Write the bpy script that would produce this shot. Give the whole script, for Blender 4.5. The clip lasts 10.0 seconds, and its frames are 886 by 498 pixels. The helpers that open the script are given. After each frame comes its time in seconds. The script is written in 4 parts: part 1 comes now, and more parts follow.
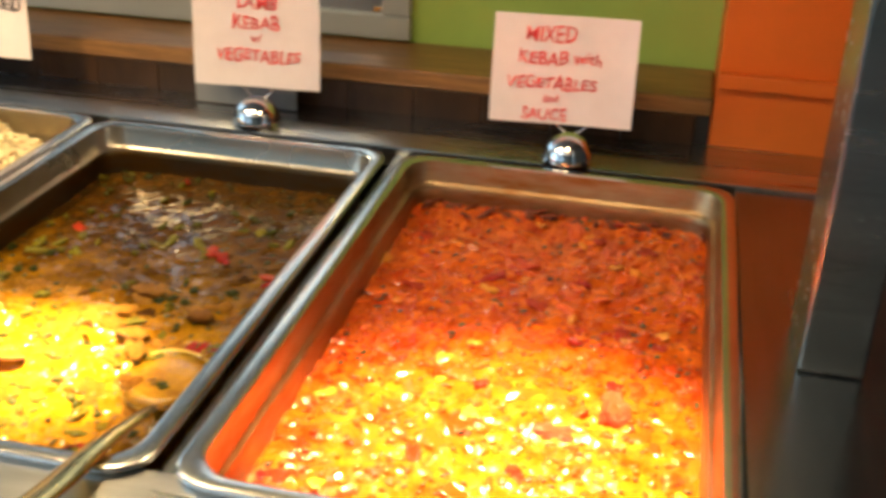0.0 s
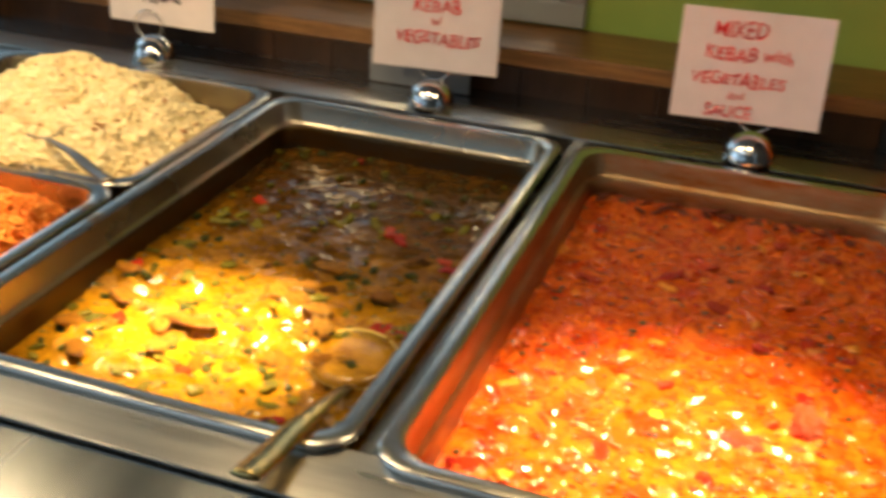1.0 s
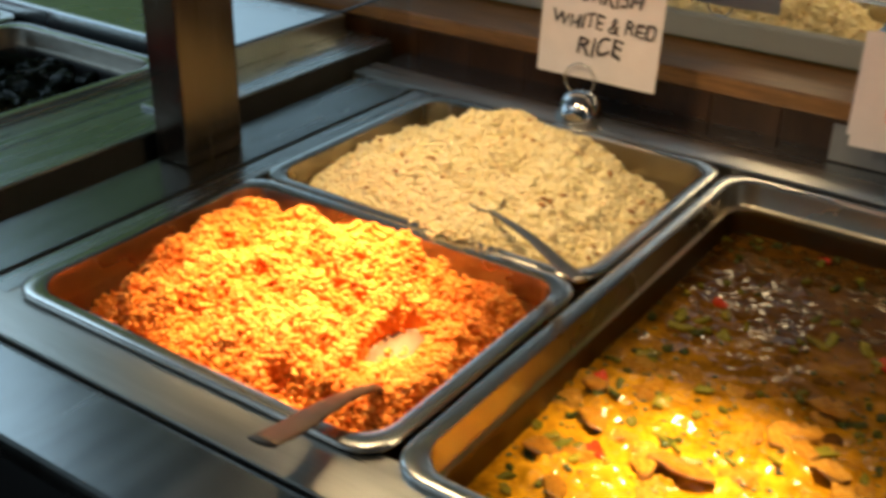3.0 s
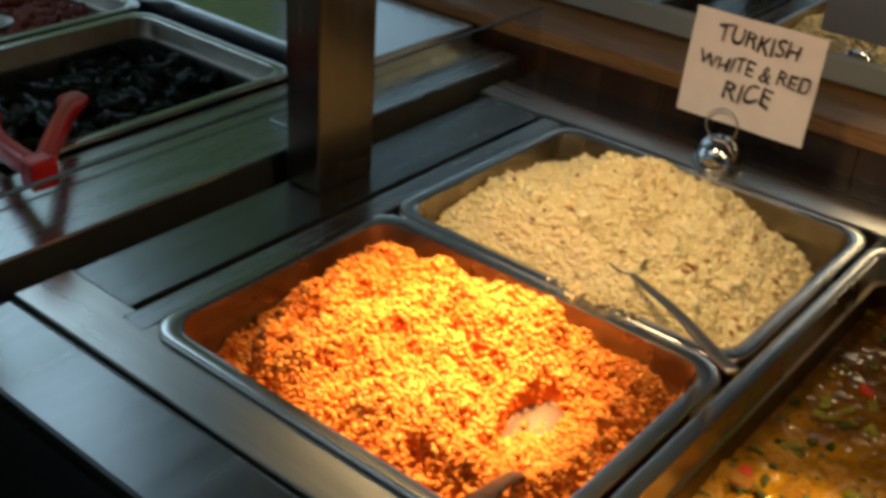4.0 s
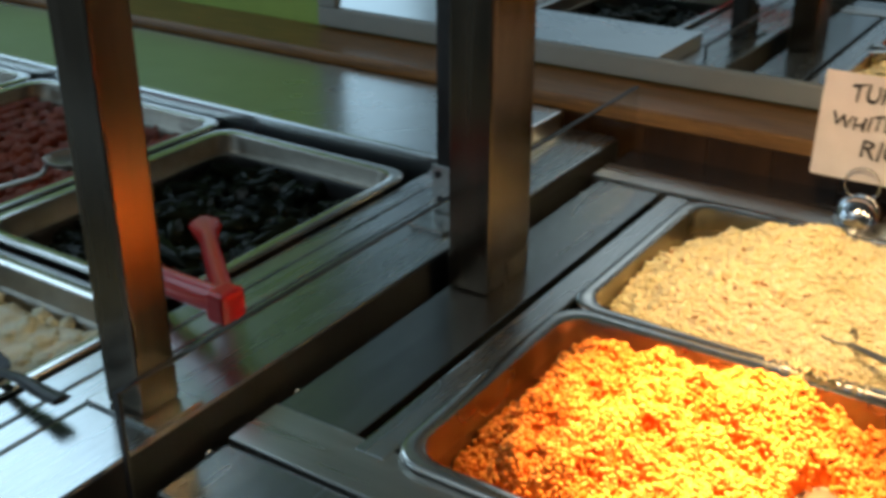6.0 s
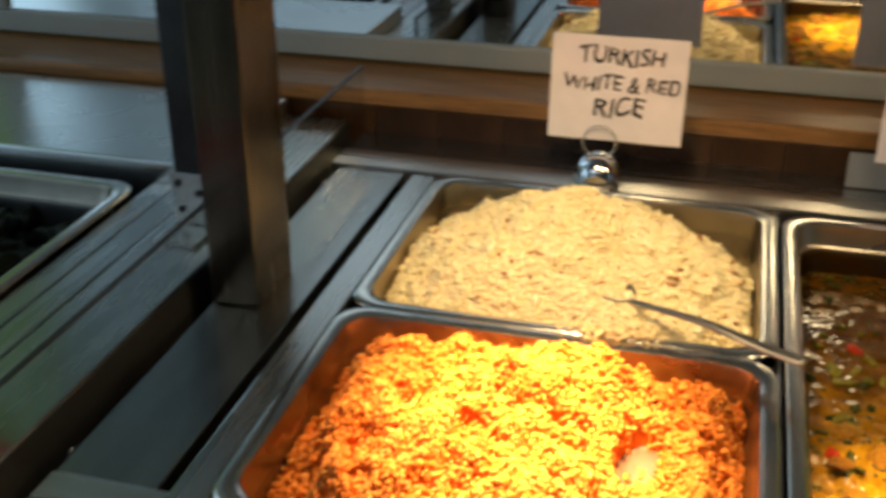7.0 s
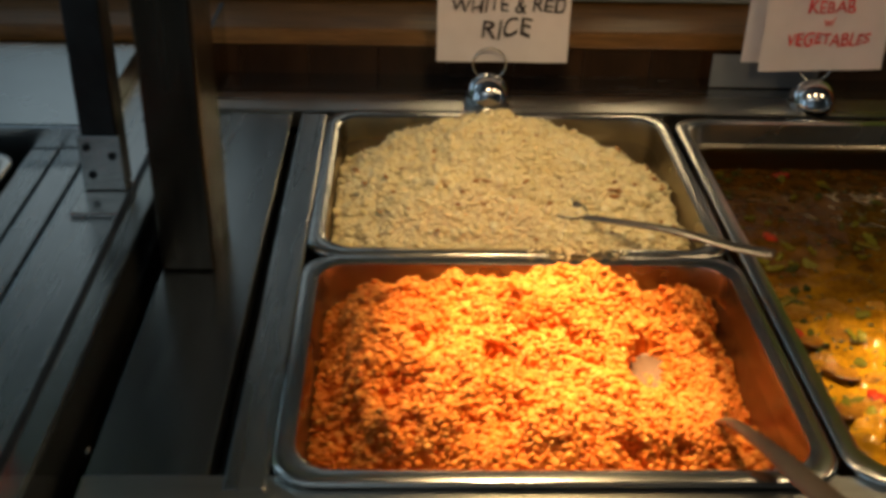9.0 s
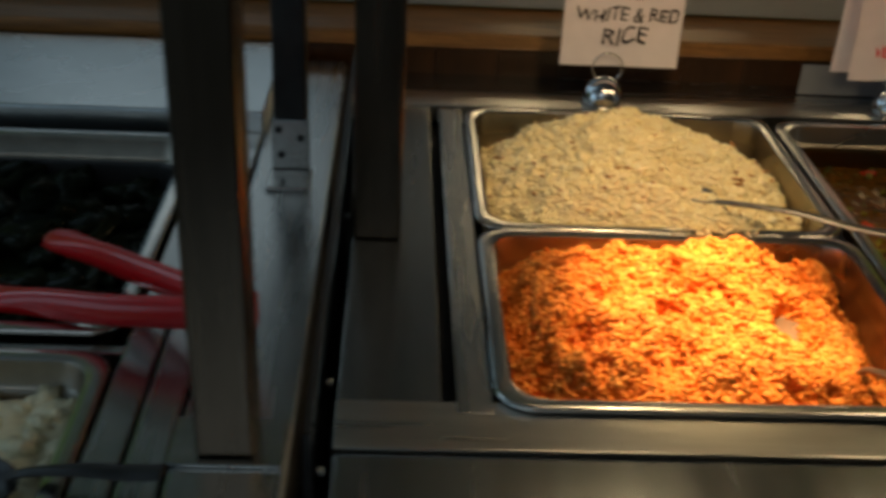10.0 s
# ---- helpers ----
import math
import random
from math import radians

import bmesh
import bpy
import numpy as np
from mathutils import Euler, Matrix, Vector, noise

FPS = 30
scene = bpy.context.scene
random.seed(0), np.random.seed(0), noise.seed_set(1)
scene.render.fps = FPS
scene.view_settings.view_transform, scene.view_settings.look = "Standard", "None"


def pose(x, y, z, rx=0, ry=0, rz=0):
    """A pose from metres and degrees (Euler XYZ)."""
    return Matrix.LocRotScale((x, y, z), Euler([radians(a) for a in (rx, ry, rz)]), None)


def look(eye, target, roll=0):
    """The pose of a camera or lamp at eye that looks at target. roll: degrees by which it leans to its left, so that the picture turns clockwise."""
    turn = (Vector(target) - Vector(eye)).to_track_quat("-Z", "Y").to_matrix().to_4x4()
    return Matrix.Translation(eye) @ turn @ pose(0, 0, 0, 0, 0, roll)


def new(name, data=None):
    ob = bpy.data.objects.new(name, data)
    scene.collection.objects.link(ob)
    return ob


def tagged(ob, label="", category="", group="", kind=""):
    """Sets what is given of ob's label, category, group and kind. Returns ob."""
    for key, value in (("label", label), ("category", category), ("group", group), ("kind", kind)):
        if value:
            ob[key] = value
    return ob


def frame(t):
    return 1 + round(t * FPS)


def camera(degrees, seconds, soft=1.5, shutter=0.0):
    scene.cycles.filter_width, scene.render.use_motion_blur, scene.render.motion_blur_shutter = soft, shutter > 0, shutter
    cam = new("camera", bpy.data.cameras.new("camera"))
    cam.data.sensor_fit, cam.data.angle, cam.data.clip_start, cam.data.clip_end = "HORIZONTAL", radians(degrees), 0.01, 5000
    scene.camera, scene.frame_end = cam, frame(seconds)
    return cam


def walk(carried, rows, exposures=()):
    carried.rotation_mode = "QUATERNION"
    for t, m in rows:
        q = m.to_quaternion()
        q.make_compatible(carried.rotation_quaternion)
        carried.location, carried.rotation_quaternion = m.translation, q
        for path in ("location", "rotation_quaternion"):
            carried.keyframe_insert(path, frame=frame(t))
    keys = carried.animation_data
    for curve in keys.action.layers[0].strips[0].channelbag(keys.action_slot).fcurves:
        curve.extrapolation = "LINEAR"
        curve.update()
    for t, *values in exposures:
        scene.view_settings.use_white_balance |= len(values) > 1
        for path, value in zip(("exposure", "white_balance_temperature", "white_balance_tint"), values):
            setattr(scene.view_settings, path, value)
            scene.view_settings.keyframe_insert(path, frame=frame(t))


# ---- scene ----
cam = camera(44.4, 10.0, soft=3.7, shutter=0.5)
PATH = [
    (0, (0.928, -0.441, 1.313), (0.554, 1.317, 0.435), 2.0),
    (0.5, (0.903, -0.455, 1.314), (0.437, 1.275, 0.425), 2.4),
    (1, (0.87, -0.451, 1.317), (0.308, 1.235, 0.399), 2.6),
    (1.5, (0.806, -0.428, 1.322), (0.078, 1.197, 0.411), 1.2),
    (2, (0.755, -0.41, 1.324), (-0.071, 1.162, 0.404), 1.5),
    (2.5, (0.707, -0.401, 1.323), (-0.207, 1.125, 0.41), 1.0),
    (3, (0.651, -0.392, 1.325), (-0.337, 1.081, 0.401), 1.4),
    (4.3, (0.549, -0.38, 1.389), (-0.517, 0.981, 0.382), 4.7),
    (4.5, (0.542, -0.386, 1.381), (-0.58, 0.972, 0.42), 4.0),
    (5, (0.502, -0.411, 1.383), (-0.706, 0.907, 0.486), 2.1),
    (6.5, (0.317, -0.495, 1.36), (-0.435, 1.144, 0.496), -0.6),
    (7, (0.28, -0.46, 1.358), (-0.183, 1.27, 0.466), 0.1),
    (7.5, (0.216, -0.417, 1.349), (-0.005, 1.351, 0.442), -0.9),
    (8, (0.194, -0.402, 1.336), (0.097, 1.317, 0.318), -0.4),
    (8.5, (0.169, -0.42, 1.347), (0.157, 1.294, 0.316), 0.3),
    (9, (0.082, -0.471, 1.362), (0.151, 1.252, 0.35), 1.6),
    (9.5, (0.006, -0.533, 1.371), (0.138, 1.193, 0.369), 3.1),
    (10, (-0.071, -0.586, 1.383), (0.023, 1.152, 0.398), 3.2),
]
EXPOSURES = [(0.0, 1.1), (0.5, 0.75), (1.0, 0.35), (1.5, -0.1), (2.0, -0.1), (3.0, -0.1), (4.5, -0.65), (5.2, -0.65), (6.3, 0.4), (7.0, 0.2), (7.5, -0.15), (8.0, -0.6), (9.0, -0.88), (10.0, -0.75)]
walk(cam, [(t, look(eye, target, roll)) for t, eye, target, roll in PATH], EXPOSURES)

# ---- light ----
world = bpy.data.worlds.new("world")
scene.world = world
world.use_nodes = True
world.node_tree.nodes["Background"].inputs[0].default_value = (0.55, 0.68, 0.85, 1)
world.node_tree.nodes["Background"].inputs[1].default_value = 0.02


def lamp(name, kind, m, energy, colour, **kw):
    data = bpy.data.lights.new(name, kind)
    data.energy, data.color = energy, colour
    for k, v in kw.items():
        if k == "size":
            data.size = v
        elif k == "size_y":
            data.shape, data.size_y = "RECTANGLE", v
        elif k == "cone":
            data.spot_size = radians(v)
        elif k == "blend":
            data.spot_blend = v
        elif k == "soft":
            data.shadow_soft_size = v
    ob = new(name, data)
    ob.matrix_world = m
    return ob


WARM = (1.0, 0.70, 0.33)
LAMP_Y, LAMP_Z = 0.20, 1.34
HEAT = ((0.172, 0.180, 0.122, 78.0, 39, 6.3, 0.26), (0.485, 0.482, 0.146, 84.0, 30, 0.5, 0.05), (0.835, 0.848, 0.120, 60.0, 48, 1.0, 0.03))
for lx, tx, ty, power, cone, spill, reach in HEAT:
    # the hot core of each bulb's reflector, and the wide spill round it
    lamp("heat_lamp_core", "SPOT", look((lx, LAMP_Y, LAMP_Z), (tx, ty, 0.9)), power, WARM, cone=cone, blend=1.0, soft=0.03)
    lamp("heat_lamp_spill", "SPOT", look((lx, LAMP_Y, LAMP_Z), (tx, ty + reach, 0.9)), spill, WARM, cone=92 if reach > 0.1 else 125, blend=1.0, soft=0.03)
# daylight through the shop windows, and a warm panel on the ceiling
# high north window light: unseen source, added to brighten decks and far rims
lamp("added_north_light", "AREA", look((-2.1, 0.74, 2.15), (-2.1, -2.0, 1.6)), 12, (0.55, 0.80, 1.0), size=1.8, size_y=0.8)
lamp("window_light_west", "AREA", look((-3.19, -1.7, 1.75), (0.0, -1.7, 1.75)), 20, (0.55, 0.80, 1.0), size=2.8, size_y=1.6)
lamp("window_light_south", "AREA", look((-1.6, -3.59, 1.95), (-1.6, 0.0, 1.95)), 4.0, (0.55, 0.80, 1.0), size=3.0, size_y=1.2)
lamp("ceiling_panel_light", "AREA", look((-0.9, -2.1, 2.66), (-0.9, -2.1, 0)), 6.5, (0.82, 0.94, 1.0), size=1.6, size_y=1.0)
lamp("ceiling_panel_light", "AREA", look((0.5, -2.2, 2.66), (0.5, -2.2, 0)), 2, (1.0, 0.82, 0.58), size=2.0, size_y=0.6)


# ---- materials ----
def mat(name, rgb, rough=0.5, metal=0.0, var=0.15, scale=20.0, bump=0.0, bump_scale=60.0, stretch=(1, 1, 1), coat=0.0, second=None, spec=0.5, sss=0.0):
    """A surface with two scales of colour variation and fine relief."""
    m = bpy.data.materials.new(name)
    m.use_nodes = True
    nt = m.node_tree
    N, L = nt.nodes.new, nt.links.new
    b = nt.nodes["Principled BSDF"]
    b.inputs["Roughness"].default_value, b.inputs["Metallic"].default_value = rough, metal
    b.inputs["Coat Weight"].default_value = coat
    b.inputs["Coat Roughness"].default_value = 0.06
    b.inputs["Specular IOR Level"].default_value = spec
    if sss:
        b.inputs["Subsurface Weight"].default_value = sss
        b.inputs["Subsurface Radius"].default_value = (0.006, 0.004, 0.002)
        b.inputs["Subsurface Scale"].default_value = 1.0
    co, mp = N("ShaderNodeTexCoord"), N("ShaderNodeMapping")
    mp.inputs["Scale"].default_value = stretch
    L(co.outputs["Object"], mp.inputs["Vector"])
    n1, n2 = N("ShaderNodeTexNoise"), N("ShaderNodeTexNoise")
    n1.inputs["Scale"].default_value, n1.inputs["Detail"].default_value = scale, 5
    n2.inputs["Scale"].default_value, n2.inputs["Detail"].default_value = scale * 6, 3
    L(mp.outputs[0], n1.inputs["Vector"])
    L(mp.outputs[0], n2.inputs["Vector"])
    add = N("ShaderNodeMath")
    add.operation = "MULTIPLY_ADD"
    add.inputs[1].default_value = 0.4
    L(n2.outputs[0], add.inputs[0])
    L(n1.outputs[0], add.inputs[2])
    ramp = N("ShaderNodeValToRGB")
    lo = tuple(c * (1 - var) for c in rgb)
    hi = second or tuple(min(1, c * (1 + var)) for c in rgb)
    ramp.color_ramp.elements[0].position, ramp.color_ramp.elements[1].position = 0.5, 0.9
    ramp.color_ramp.elements[0].color, ramp.color_ramp.elements[1].color = (*lo, 1), (*hi, 1)
    L(add.outputs[0], ramp.inputs[0])
    L(ramp.outputs[0], b.inputs["Base Color"])
    if bump:
        n3, bp = N("ShaderNodeTexNoise"), N("ShaderNodeBump")
        n3.inputs["Scale"].default_value, n3.inputs["Detail"].default_value = bump_scale, 4
        L(mp.outputs[0], n3.inputs["Vector"])
        L(n3.outputs[0], bp.inputs["Height"])
        bp.inputs["Strength"].default_value, bp.inputs["Distance"].default_value = bump, 0.002
        L(bp.outputs[0], b.inputs["Normal"])
    if metal > 0.5:
        rr = N("ShaderNodeMapRange")
        rr.inputs["To Min"].default_value, rr.inputs["To Max"].default_value = rough * 0.75, rough * 1.35
        L(n1.outputs[0], rr.inputs[0])
        L(rr.outputs[0], b.inputs["Roughness"])
    return m


def darkened_back(m, rgb_lo, rgb_hi, y0, y1):
    """Darker oil tones towards the back, with the lamp's falloff put into the colour."""
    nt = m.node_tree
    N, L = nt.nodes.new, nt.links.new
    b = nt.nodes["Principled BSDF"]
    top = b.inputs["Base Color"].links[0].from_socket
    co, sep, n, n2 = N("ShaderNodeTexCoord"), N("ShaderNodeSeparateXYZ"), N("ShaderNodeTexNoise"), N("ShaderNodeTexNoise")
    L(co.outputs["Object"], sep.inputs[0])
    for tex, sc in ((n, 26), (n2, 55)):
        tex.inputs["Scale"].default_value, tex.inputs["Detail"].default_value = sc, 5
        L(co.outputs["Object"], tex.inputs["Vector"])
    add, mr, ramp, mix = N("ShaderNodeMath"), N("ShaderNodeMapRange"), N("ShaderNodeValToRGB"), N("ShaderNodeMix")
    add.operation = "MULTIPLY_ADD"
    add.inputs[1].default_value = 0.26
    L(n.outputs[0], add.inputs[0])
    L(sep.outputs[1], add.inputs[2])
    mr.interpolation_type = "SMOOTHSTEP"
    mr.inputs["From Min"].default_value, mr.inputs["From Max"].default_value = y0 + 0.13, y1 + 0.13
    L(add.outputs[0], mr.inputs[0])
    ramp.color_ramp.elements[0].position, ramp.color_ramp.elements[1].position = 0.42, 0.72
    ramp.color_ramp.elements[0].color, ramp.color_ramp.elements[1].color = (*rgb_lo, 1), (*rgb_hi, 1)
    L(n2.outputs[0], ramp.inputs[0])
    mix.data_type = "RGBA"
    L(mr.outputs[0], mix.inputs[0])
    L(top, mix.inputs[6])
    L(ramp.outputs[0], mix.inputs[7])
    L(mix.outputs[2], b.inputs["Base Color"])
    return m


def grain_mat(name, colours, rough=0.4, sss=0.0, coat=0.0, patch=None, depth=1.0, grit=0.0, spec=0.5):
    """Each small piece takes its own tone; patch: a tone that larger patches lean to."""
    m = bpy.data.materials.new(name)
    m.use_nodes = True
    nt = m.node_tree
    N, L = nt.nodes.new, nt.links.new
    b = nt.nodes["Principled BSDF"]
    b.inputs["Roughness"].default_value = rough
    b.inputs["Coat Weight"].default_value = coat
    b.inputs["Specular IOR Level"].default_value = spec
    if sss:
        b.inputs["Subsurface Weight"].default_value = sss
        b.inputs["Subsurface Radius"].default_value = (0.006, 0.004, 0.002)
        b.inputs["Subsurface Scale"].default_value = depth
    g, ramp = N("ShaderNodeNewGeometry"), N("ShaderNodeValToRGB")
    oi, ad, fr = N("ShaderNodeObjectInfo"), N("ShaderNodeMath"), N("ShaderNodeMath")
    fr.operation = "FRACT"
    L(g.outputs["Random Per Island"], ad.inputs[0])
    L(oi.outputs["Random"], ad.inputs[1])
    L(ad.outputs[0], fr.inputs[0])
    L(fr.outputs[0], ramp.inputs[0])
    el = ramp.color_ramp.elements
    while len(el) < len(colours):
        el.new(0.5)
    for i, c in enumerate(colours):
        el[i].position = i / (len(colours) - 1)
        el[i].color = (*c, 1)
    out = ramp.outputs[0]
    if patch:
        co, n, mr, mix = N("ShaderNodeTexCoord"), N("ShaderNodeTexNoise"), N("ShaderNodeMapRange"), N("ShaderNodeMix")
        n.inputs["Scale"].default_value, n.inputs["Detail"].default_value = 22, 3
        L(co.outputs["Object"], n.inputs["Vector"])
        mr.inputs["From Min"].default_value, mr.inputs["From Max"].default_value = 0.5, 0.72
        L(n.outputs[0], mr.inputs[0])
        mix.data_type = "RGBA"
        L(mr.outputs[0], mix.inputs[0])
        L(out, mix.inputs[6])
        mix.inputs[7].default_value = (*patch, 1)
        out = mix.outputs[2]
    if grit:
        co, n, mr, mix, bp = N("ShaderNodeTexCoord"), N("ShaderNodeTexNoise"), N("ShaderNodeMapRange"), N("ShaderNodeMix"), N("ShaderNodeBump")
        n.inputs["Scale"].default_value, n.inputs["Detail"].default_value = 3.2, 6
        L(co.outputs["Object"], n.inputs["Vector"])
        mr.inputs["From Min"].default_value, mr.inputs["From Max"].default_value = 0.40, 0.66
        L(n.outputs[0], mr.inputs[0])
        mix.data_type, mix.blend_type = "RGBA", "MULTIPLY"
        L(mr.outputs[0], mix.inputs[0])
        L(out, mix.inputs[6])
        mix.inputs[7].default_value = (0.78, 0.64, 0.45, 1)
        out = mix.outputs[2]
        bp.inputs["Strength"].default_value, bp.inputs["Distance"].default_value = grit, 0.12
        L(n.outputs[0], bp.inputs["Height"])
        L(bp.outputs[0], b.inputs["Normal"])
    L(out, b.inputs["Base Color"])
    return m


STEEL = mat("brushed_steel", (0.50, 0.51, 0.50), 0.24, 1.0, 0.10, 5, 0.05, 40, (1, 14, 14))
STEEL_Y = mat("brushed_steel_lengthwise", (0.52, 0.54, 0.54), 0.26, 1.0, 0.12, 5, 0.05, 40, (14, 1, 14))
DECK = mat("polished_deck_steel", (0.32, 0.335, 0.335), 0.24, 1.0, 0.10, 4, 0.03, 30, (10, 1, 10))
STRIP = mat("light_steel_strip", (0.56, 0.55, 0.52), 0.28, 1.0, 0.10, 5, 0.04, 40, (1, 14, 14))
RIM = mat("pan_rim_steel", (0.64, 0.63, 0.60), 0.20, 1.0, 0.10, 9, 0.03, 30)
PAN = mat("pan_steel", (0.34, 0.31, 0.26), 0.33, 1.0, 0.2, 14, 0.06, 40)
SHOULDER = mat("pan_shoulder_steel", (0.42, 0.38, 0.31), 0.27, 1.0, 0.12, 9, 0.04, 30)
CHROME = mat("chrome", (0.75, 0.75, 0.76), 0.06, 1.0, 0.04, 8)
SPOONSTEEL = mat("worn_spoon_steel", (0.50, 0.48, 0.45), 0.36, 1.0, 0.15, 20)
POST = mat("post_steel", (0.14, 0.112, 0.085), 0.24, 1.0, 0.15, 4, 0.06, 40, (20, 20, 1))
BLACK = mat("black_gap", (0.012, 0.012, 0.013), 0.6, 0, 0.3, 12, 0.2)
DARKMETAL = mat("dark_sheet", (0.05, 0.05, 0.05), 0.4, 0.6, 0.3, 9, 0.1)
GREEN = mat("lime_wall_paint", (0.36, 0.52, 0.10), 0.55, 0, 0.06, 6, 0.15, 90)
ORANGE = mat("orange_wall_paint", (0.80, 0.16, 0.012), 0.5, 0, 0.06, 6, 0.15, 90)
CREAMWALL = mat("cream_wall_paint", (0.36, 0.35, 0.31), 0.7, 0, 0.06, 4, 0.1, 60)
WOOD = mat("varnished_wood", (0.25, 0.115, 0.032), 0.38, 0, 0.35, 14, 0.1, 40, (1, 12, 12), coat=0.1)
SPLASH = mat("brown_glazed_tile", (0.038, 0.016, 0.006), 0.30, 0, 0.35, 9, 0.08, 30, (6, 6, 1), coat=0.08, spec=0.25)
FRAME = mat("pale_frame_paint", (0.34, 0.35, 0.32), 0.45, 0, 0.06, 8, 0.08, 60)
MIRROR = mat("mirror_silver", (0.80, 0.83, 0.83), 0.012, 1.0, 0.02, 3)
PAPER = mat("paper", (0.82, 0.75, 0.77), 0.75, 0, 0.05, 12, 0.15, 40)
REDINK = mat("red_marker", (0.80, 0.06, 0.07), 0.6, 0, 0.25, 60)
BLACKINK = mat("black_marker", (0.028, 0.020, 0.024), 0.6, 0, 0.25, 60)
GREYCARD = mat("grey_card", (0.20, 0.21, 0.23), 0.6, 0, 0.1, 10)
REDPLASTIC = mat("red_plastic", (0.55, 0.010, 0.014), 0.28, 0, 0.12, 18, 0.05, 50, coat=0.2)
FLOOR = mat("grey_floor_tile", (0.22, 0.21, 0.20), 0.5, 0, 0.2, 4, 0.1, 30)
CEIL = mat("ceiling_paint", (0.45, 0.45, 0.44), 0.8, 0, 0.05, 3, 0.1, 40)

THICK = mat("thick_curry_sauce", (0.42, 0.19, 0.007), 0.16, 0, 0.35, 40, 0.5, 130, second=(0.56, 0.28, 0.012), coat=0.25, spec=0.4)
CURRY = darkened_back(mat("curry_sauce", (0.25, 0.105, 0.003), 0.08, 0, 0.40, 40, 0.09, 90, second=(0.45, 0.215, 0.008), coat=0.0, spec=0.22), (0.046, 0.017, 0.0006), (0.100, 0.040, 0.0014), 0.13, 0.42)
STEW = mat("tomato_stew", (0.52, 0.040, 0.003), 0.07, 0, 0.30, 45, 0.75, 165, second=(0.76, 0.15, 0.007), coat=0.5)
MEAT = grain_mat("stewed_meat", [(0.38, 0.175, 0.014), (0.46, 0.225, 0.026), (0.30, 0.125, 0.010), (0.50, 0.27, 0.040)], 0.24, coat=0.05, grit=0.6, spec=0.35)
# darker copy of the meat for the pan's back, dim light put into its colour
DIMMEAT = grain_mat("dim_meat", [(0.085, 0.038, 0.004), (0.13, 0.058, 0.006), (0.050, 0.020, 0.003)], 0.25, coat=0.0, grit=0.4, spec=0.06)
GREENVEG = grain_mat("green_pepper", [(0.030, 0.050, 0.008), (0.16, 0.15, 0.010), (0.024, 0.040, 0.008), (0.26, 0.22, 0.014)], 0.25, coat=0.0, grit=0.4, spec=0.25)
REDVEG = grain_mat("red_pepper", [(0.46, 0.016, 0.005), (0.54, 0.05, 0.008), (0.36, 0.010, 0.005)], 0.22, coat=0.2, grit=0.5)
STEWBITS = grain_mat("stew_bits", [(0.56, 0.055, 0.004), (0.66, 0.12, 0.010), (0.48, 0.035, 0.004), (0.64, 0.095, 0.007)], 0.12, coat=0.6)
HERB = grain_mat("herb_fleck", [(0.02, 0.045, 0.01), (0.05, 0.08, 0.012), (0.03, 0.03, 0.01)], 0.4)
ONION = grain_mat("pale_vegetable", [(0.66, 0.20, 0.012), (0.70, 0.27, 0.025), (0.62, 0.14, 0.010)], 0.25, coat=0.4)
BULGUR = grain_mat("red_bulgur", [(0.75, 0.210, 0.022), (0.81, 0.28, 0.038), (0.68, 0.160, 0.013), (0.87, 0.39, 0.080)], 0.42, coat=0.0, patch=(0.68, 0.160, 0.012), spec=0.35, sss=0.10, depth=0.25)
WHITERICE = grain_mat("white_rice", [(0.91, 0.77, 0.46), (0.93, 0.81, 0.52), (0.88, 0.72, 0.39), (0.95, 0.86, 0.60)], 0.45, spec=0.35, sss=0.10, depth=0.25)
# beds are darker than their grains: shaded gaps put into the colour
RICEBED = mat("rice_bed", (0.84, 0.70, 0.44), 0.7, 0, 0.12, 60, 0.4, 300, spec=0.2)
BULGURBED = mat("bulgur_bed", (0.58, 0.125, 0.008), 0.7, 0, 0.2, 60, 0.5, 300, second=(0.70, 0.20, 0.018), spec=0.2)
TOASTED = grain_mat("toasted_vermicelli", [(0.42, 0.15, 0.035), (0.52, 0.24, 0.07), (0.36, 0.11, 0.025)], 0.45)
LEAF = grain_mat("vine_leaf", [(0.004, 0.007, 0.003), (0.010, 0.013, 0.005), (0.006, 0.009, 0.006)], 0.30, coat=0.0, spec=0.12)
KIBBEH = grain_mat("red_lentil_paste", [(0.30, 0.036, 0.008), (0.38, 0.06, 0.013), (0.24, 0.026, 0.006)], 0.45, coat=0.0, grit=0.5)
DIP = mat("cream_salad", (0.74, 0.69, 0.47), 0.4, 0, 0.18, 30, 0.5, 80)


def glass_mat():
    m = bpy.data.materials.new("clear_acrylic")
    m.use_nodes = True
    b = m.node_tree.nodes["Principled BSDF"]
    b.inputs["Transmission Weight"].default_value = 1.0
    b.inputs["Roughness"].default_value = 0.02
    b.inputs["IOR"].default_value = 1.12
    b.inputs["Base Color"].default_value = (0.86, 0.88, 0.86, 1)
    return m


GLASS = glass_mat()


# ---- mesh helpers ----
def finish(name, me, material, parent=None, label="", smooth=True):
    me.materials.append(material)
    if smooth:
        me.polygons.foreach_set("use_smooth", [True] * len(me.polygons))
    ob = new(name, me)
    if parent is not None:
        ob.parent = parent
    if label:
        tagged(ob, label)
    return ob


def part(name, bm, material, parent=None, label="", smooth=False):
    bmesh.ops.recalc_face_normals(bm, faces=bm.faces)
    me = bpy.data.meshes.new(name)
    bm.to_mesh(me)
    bm.free()
    return finish(name, me, material, parent, label, smooth)


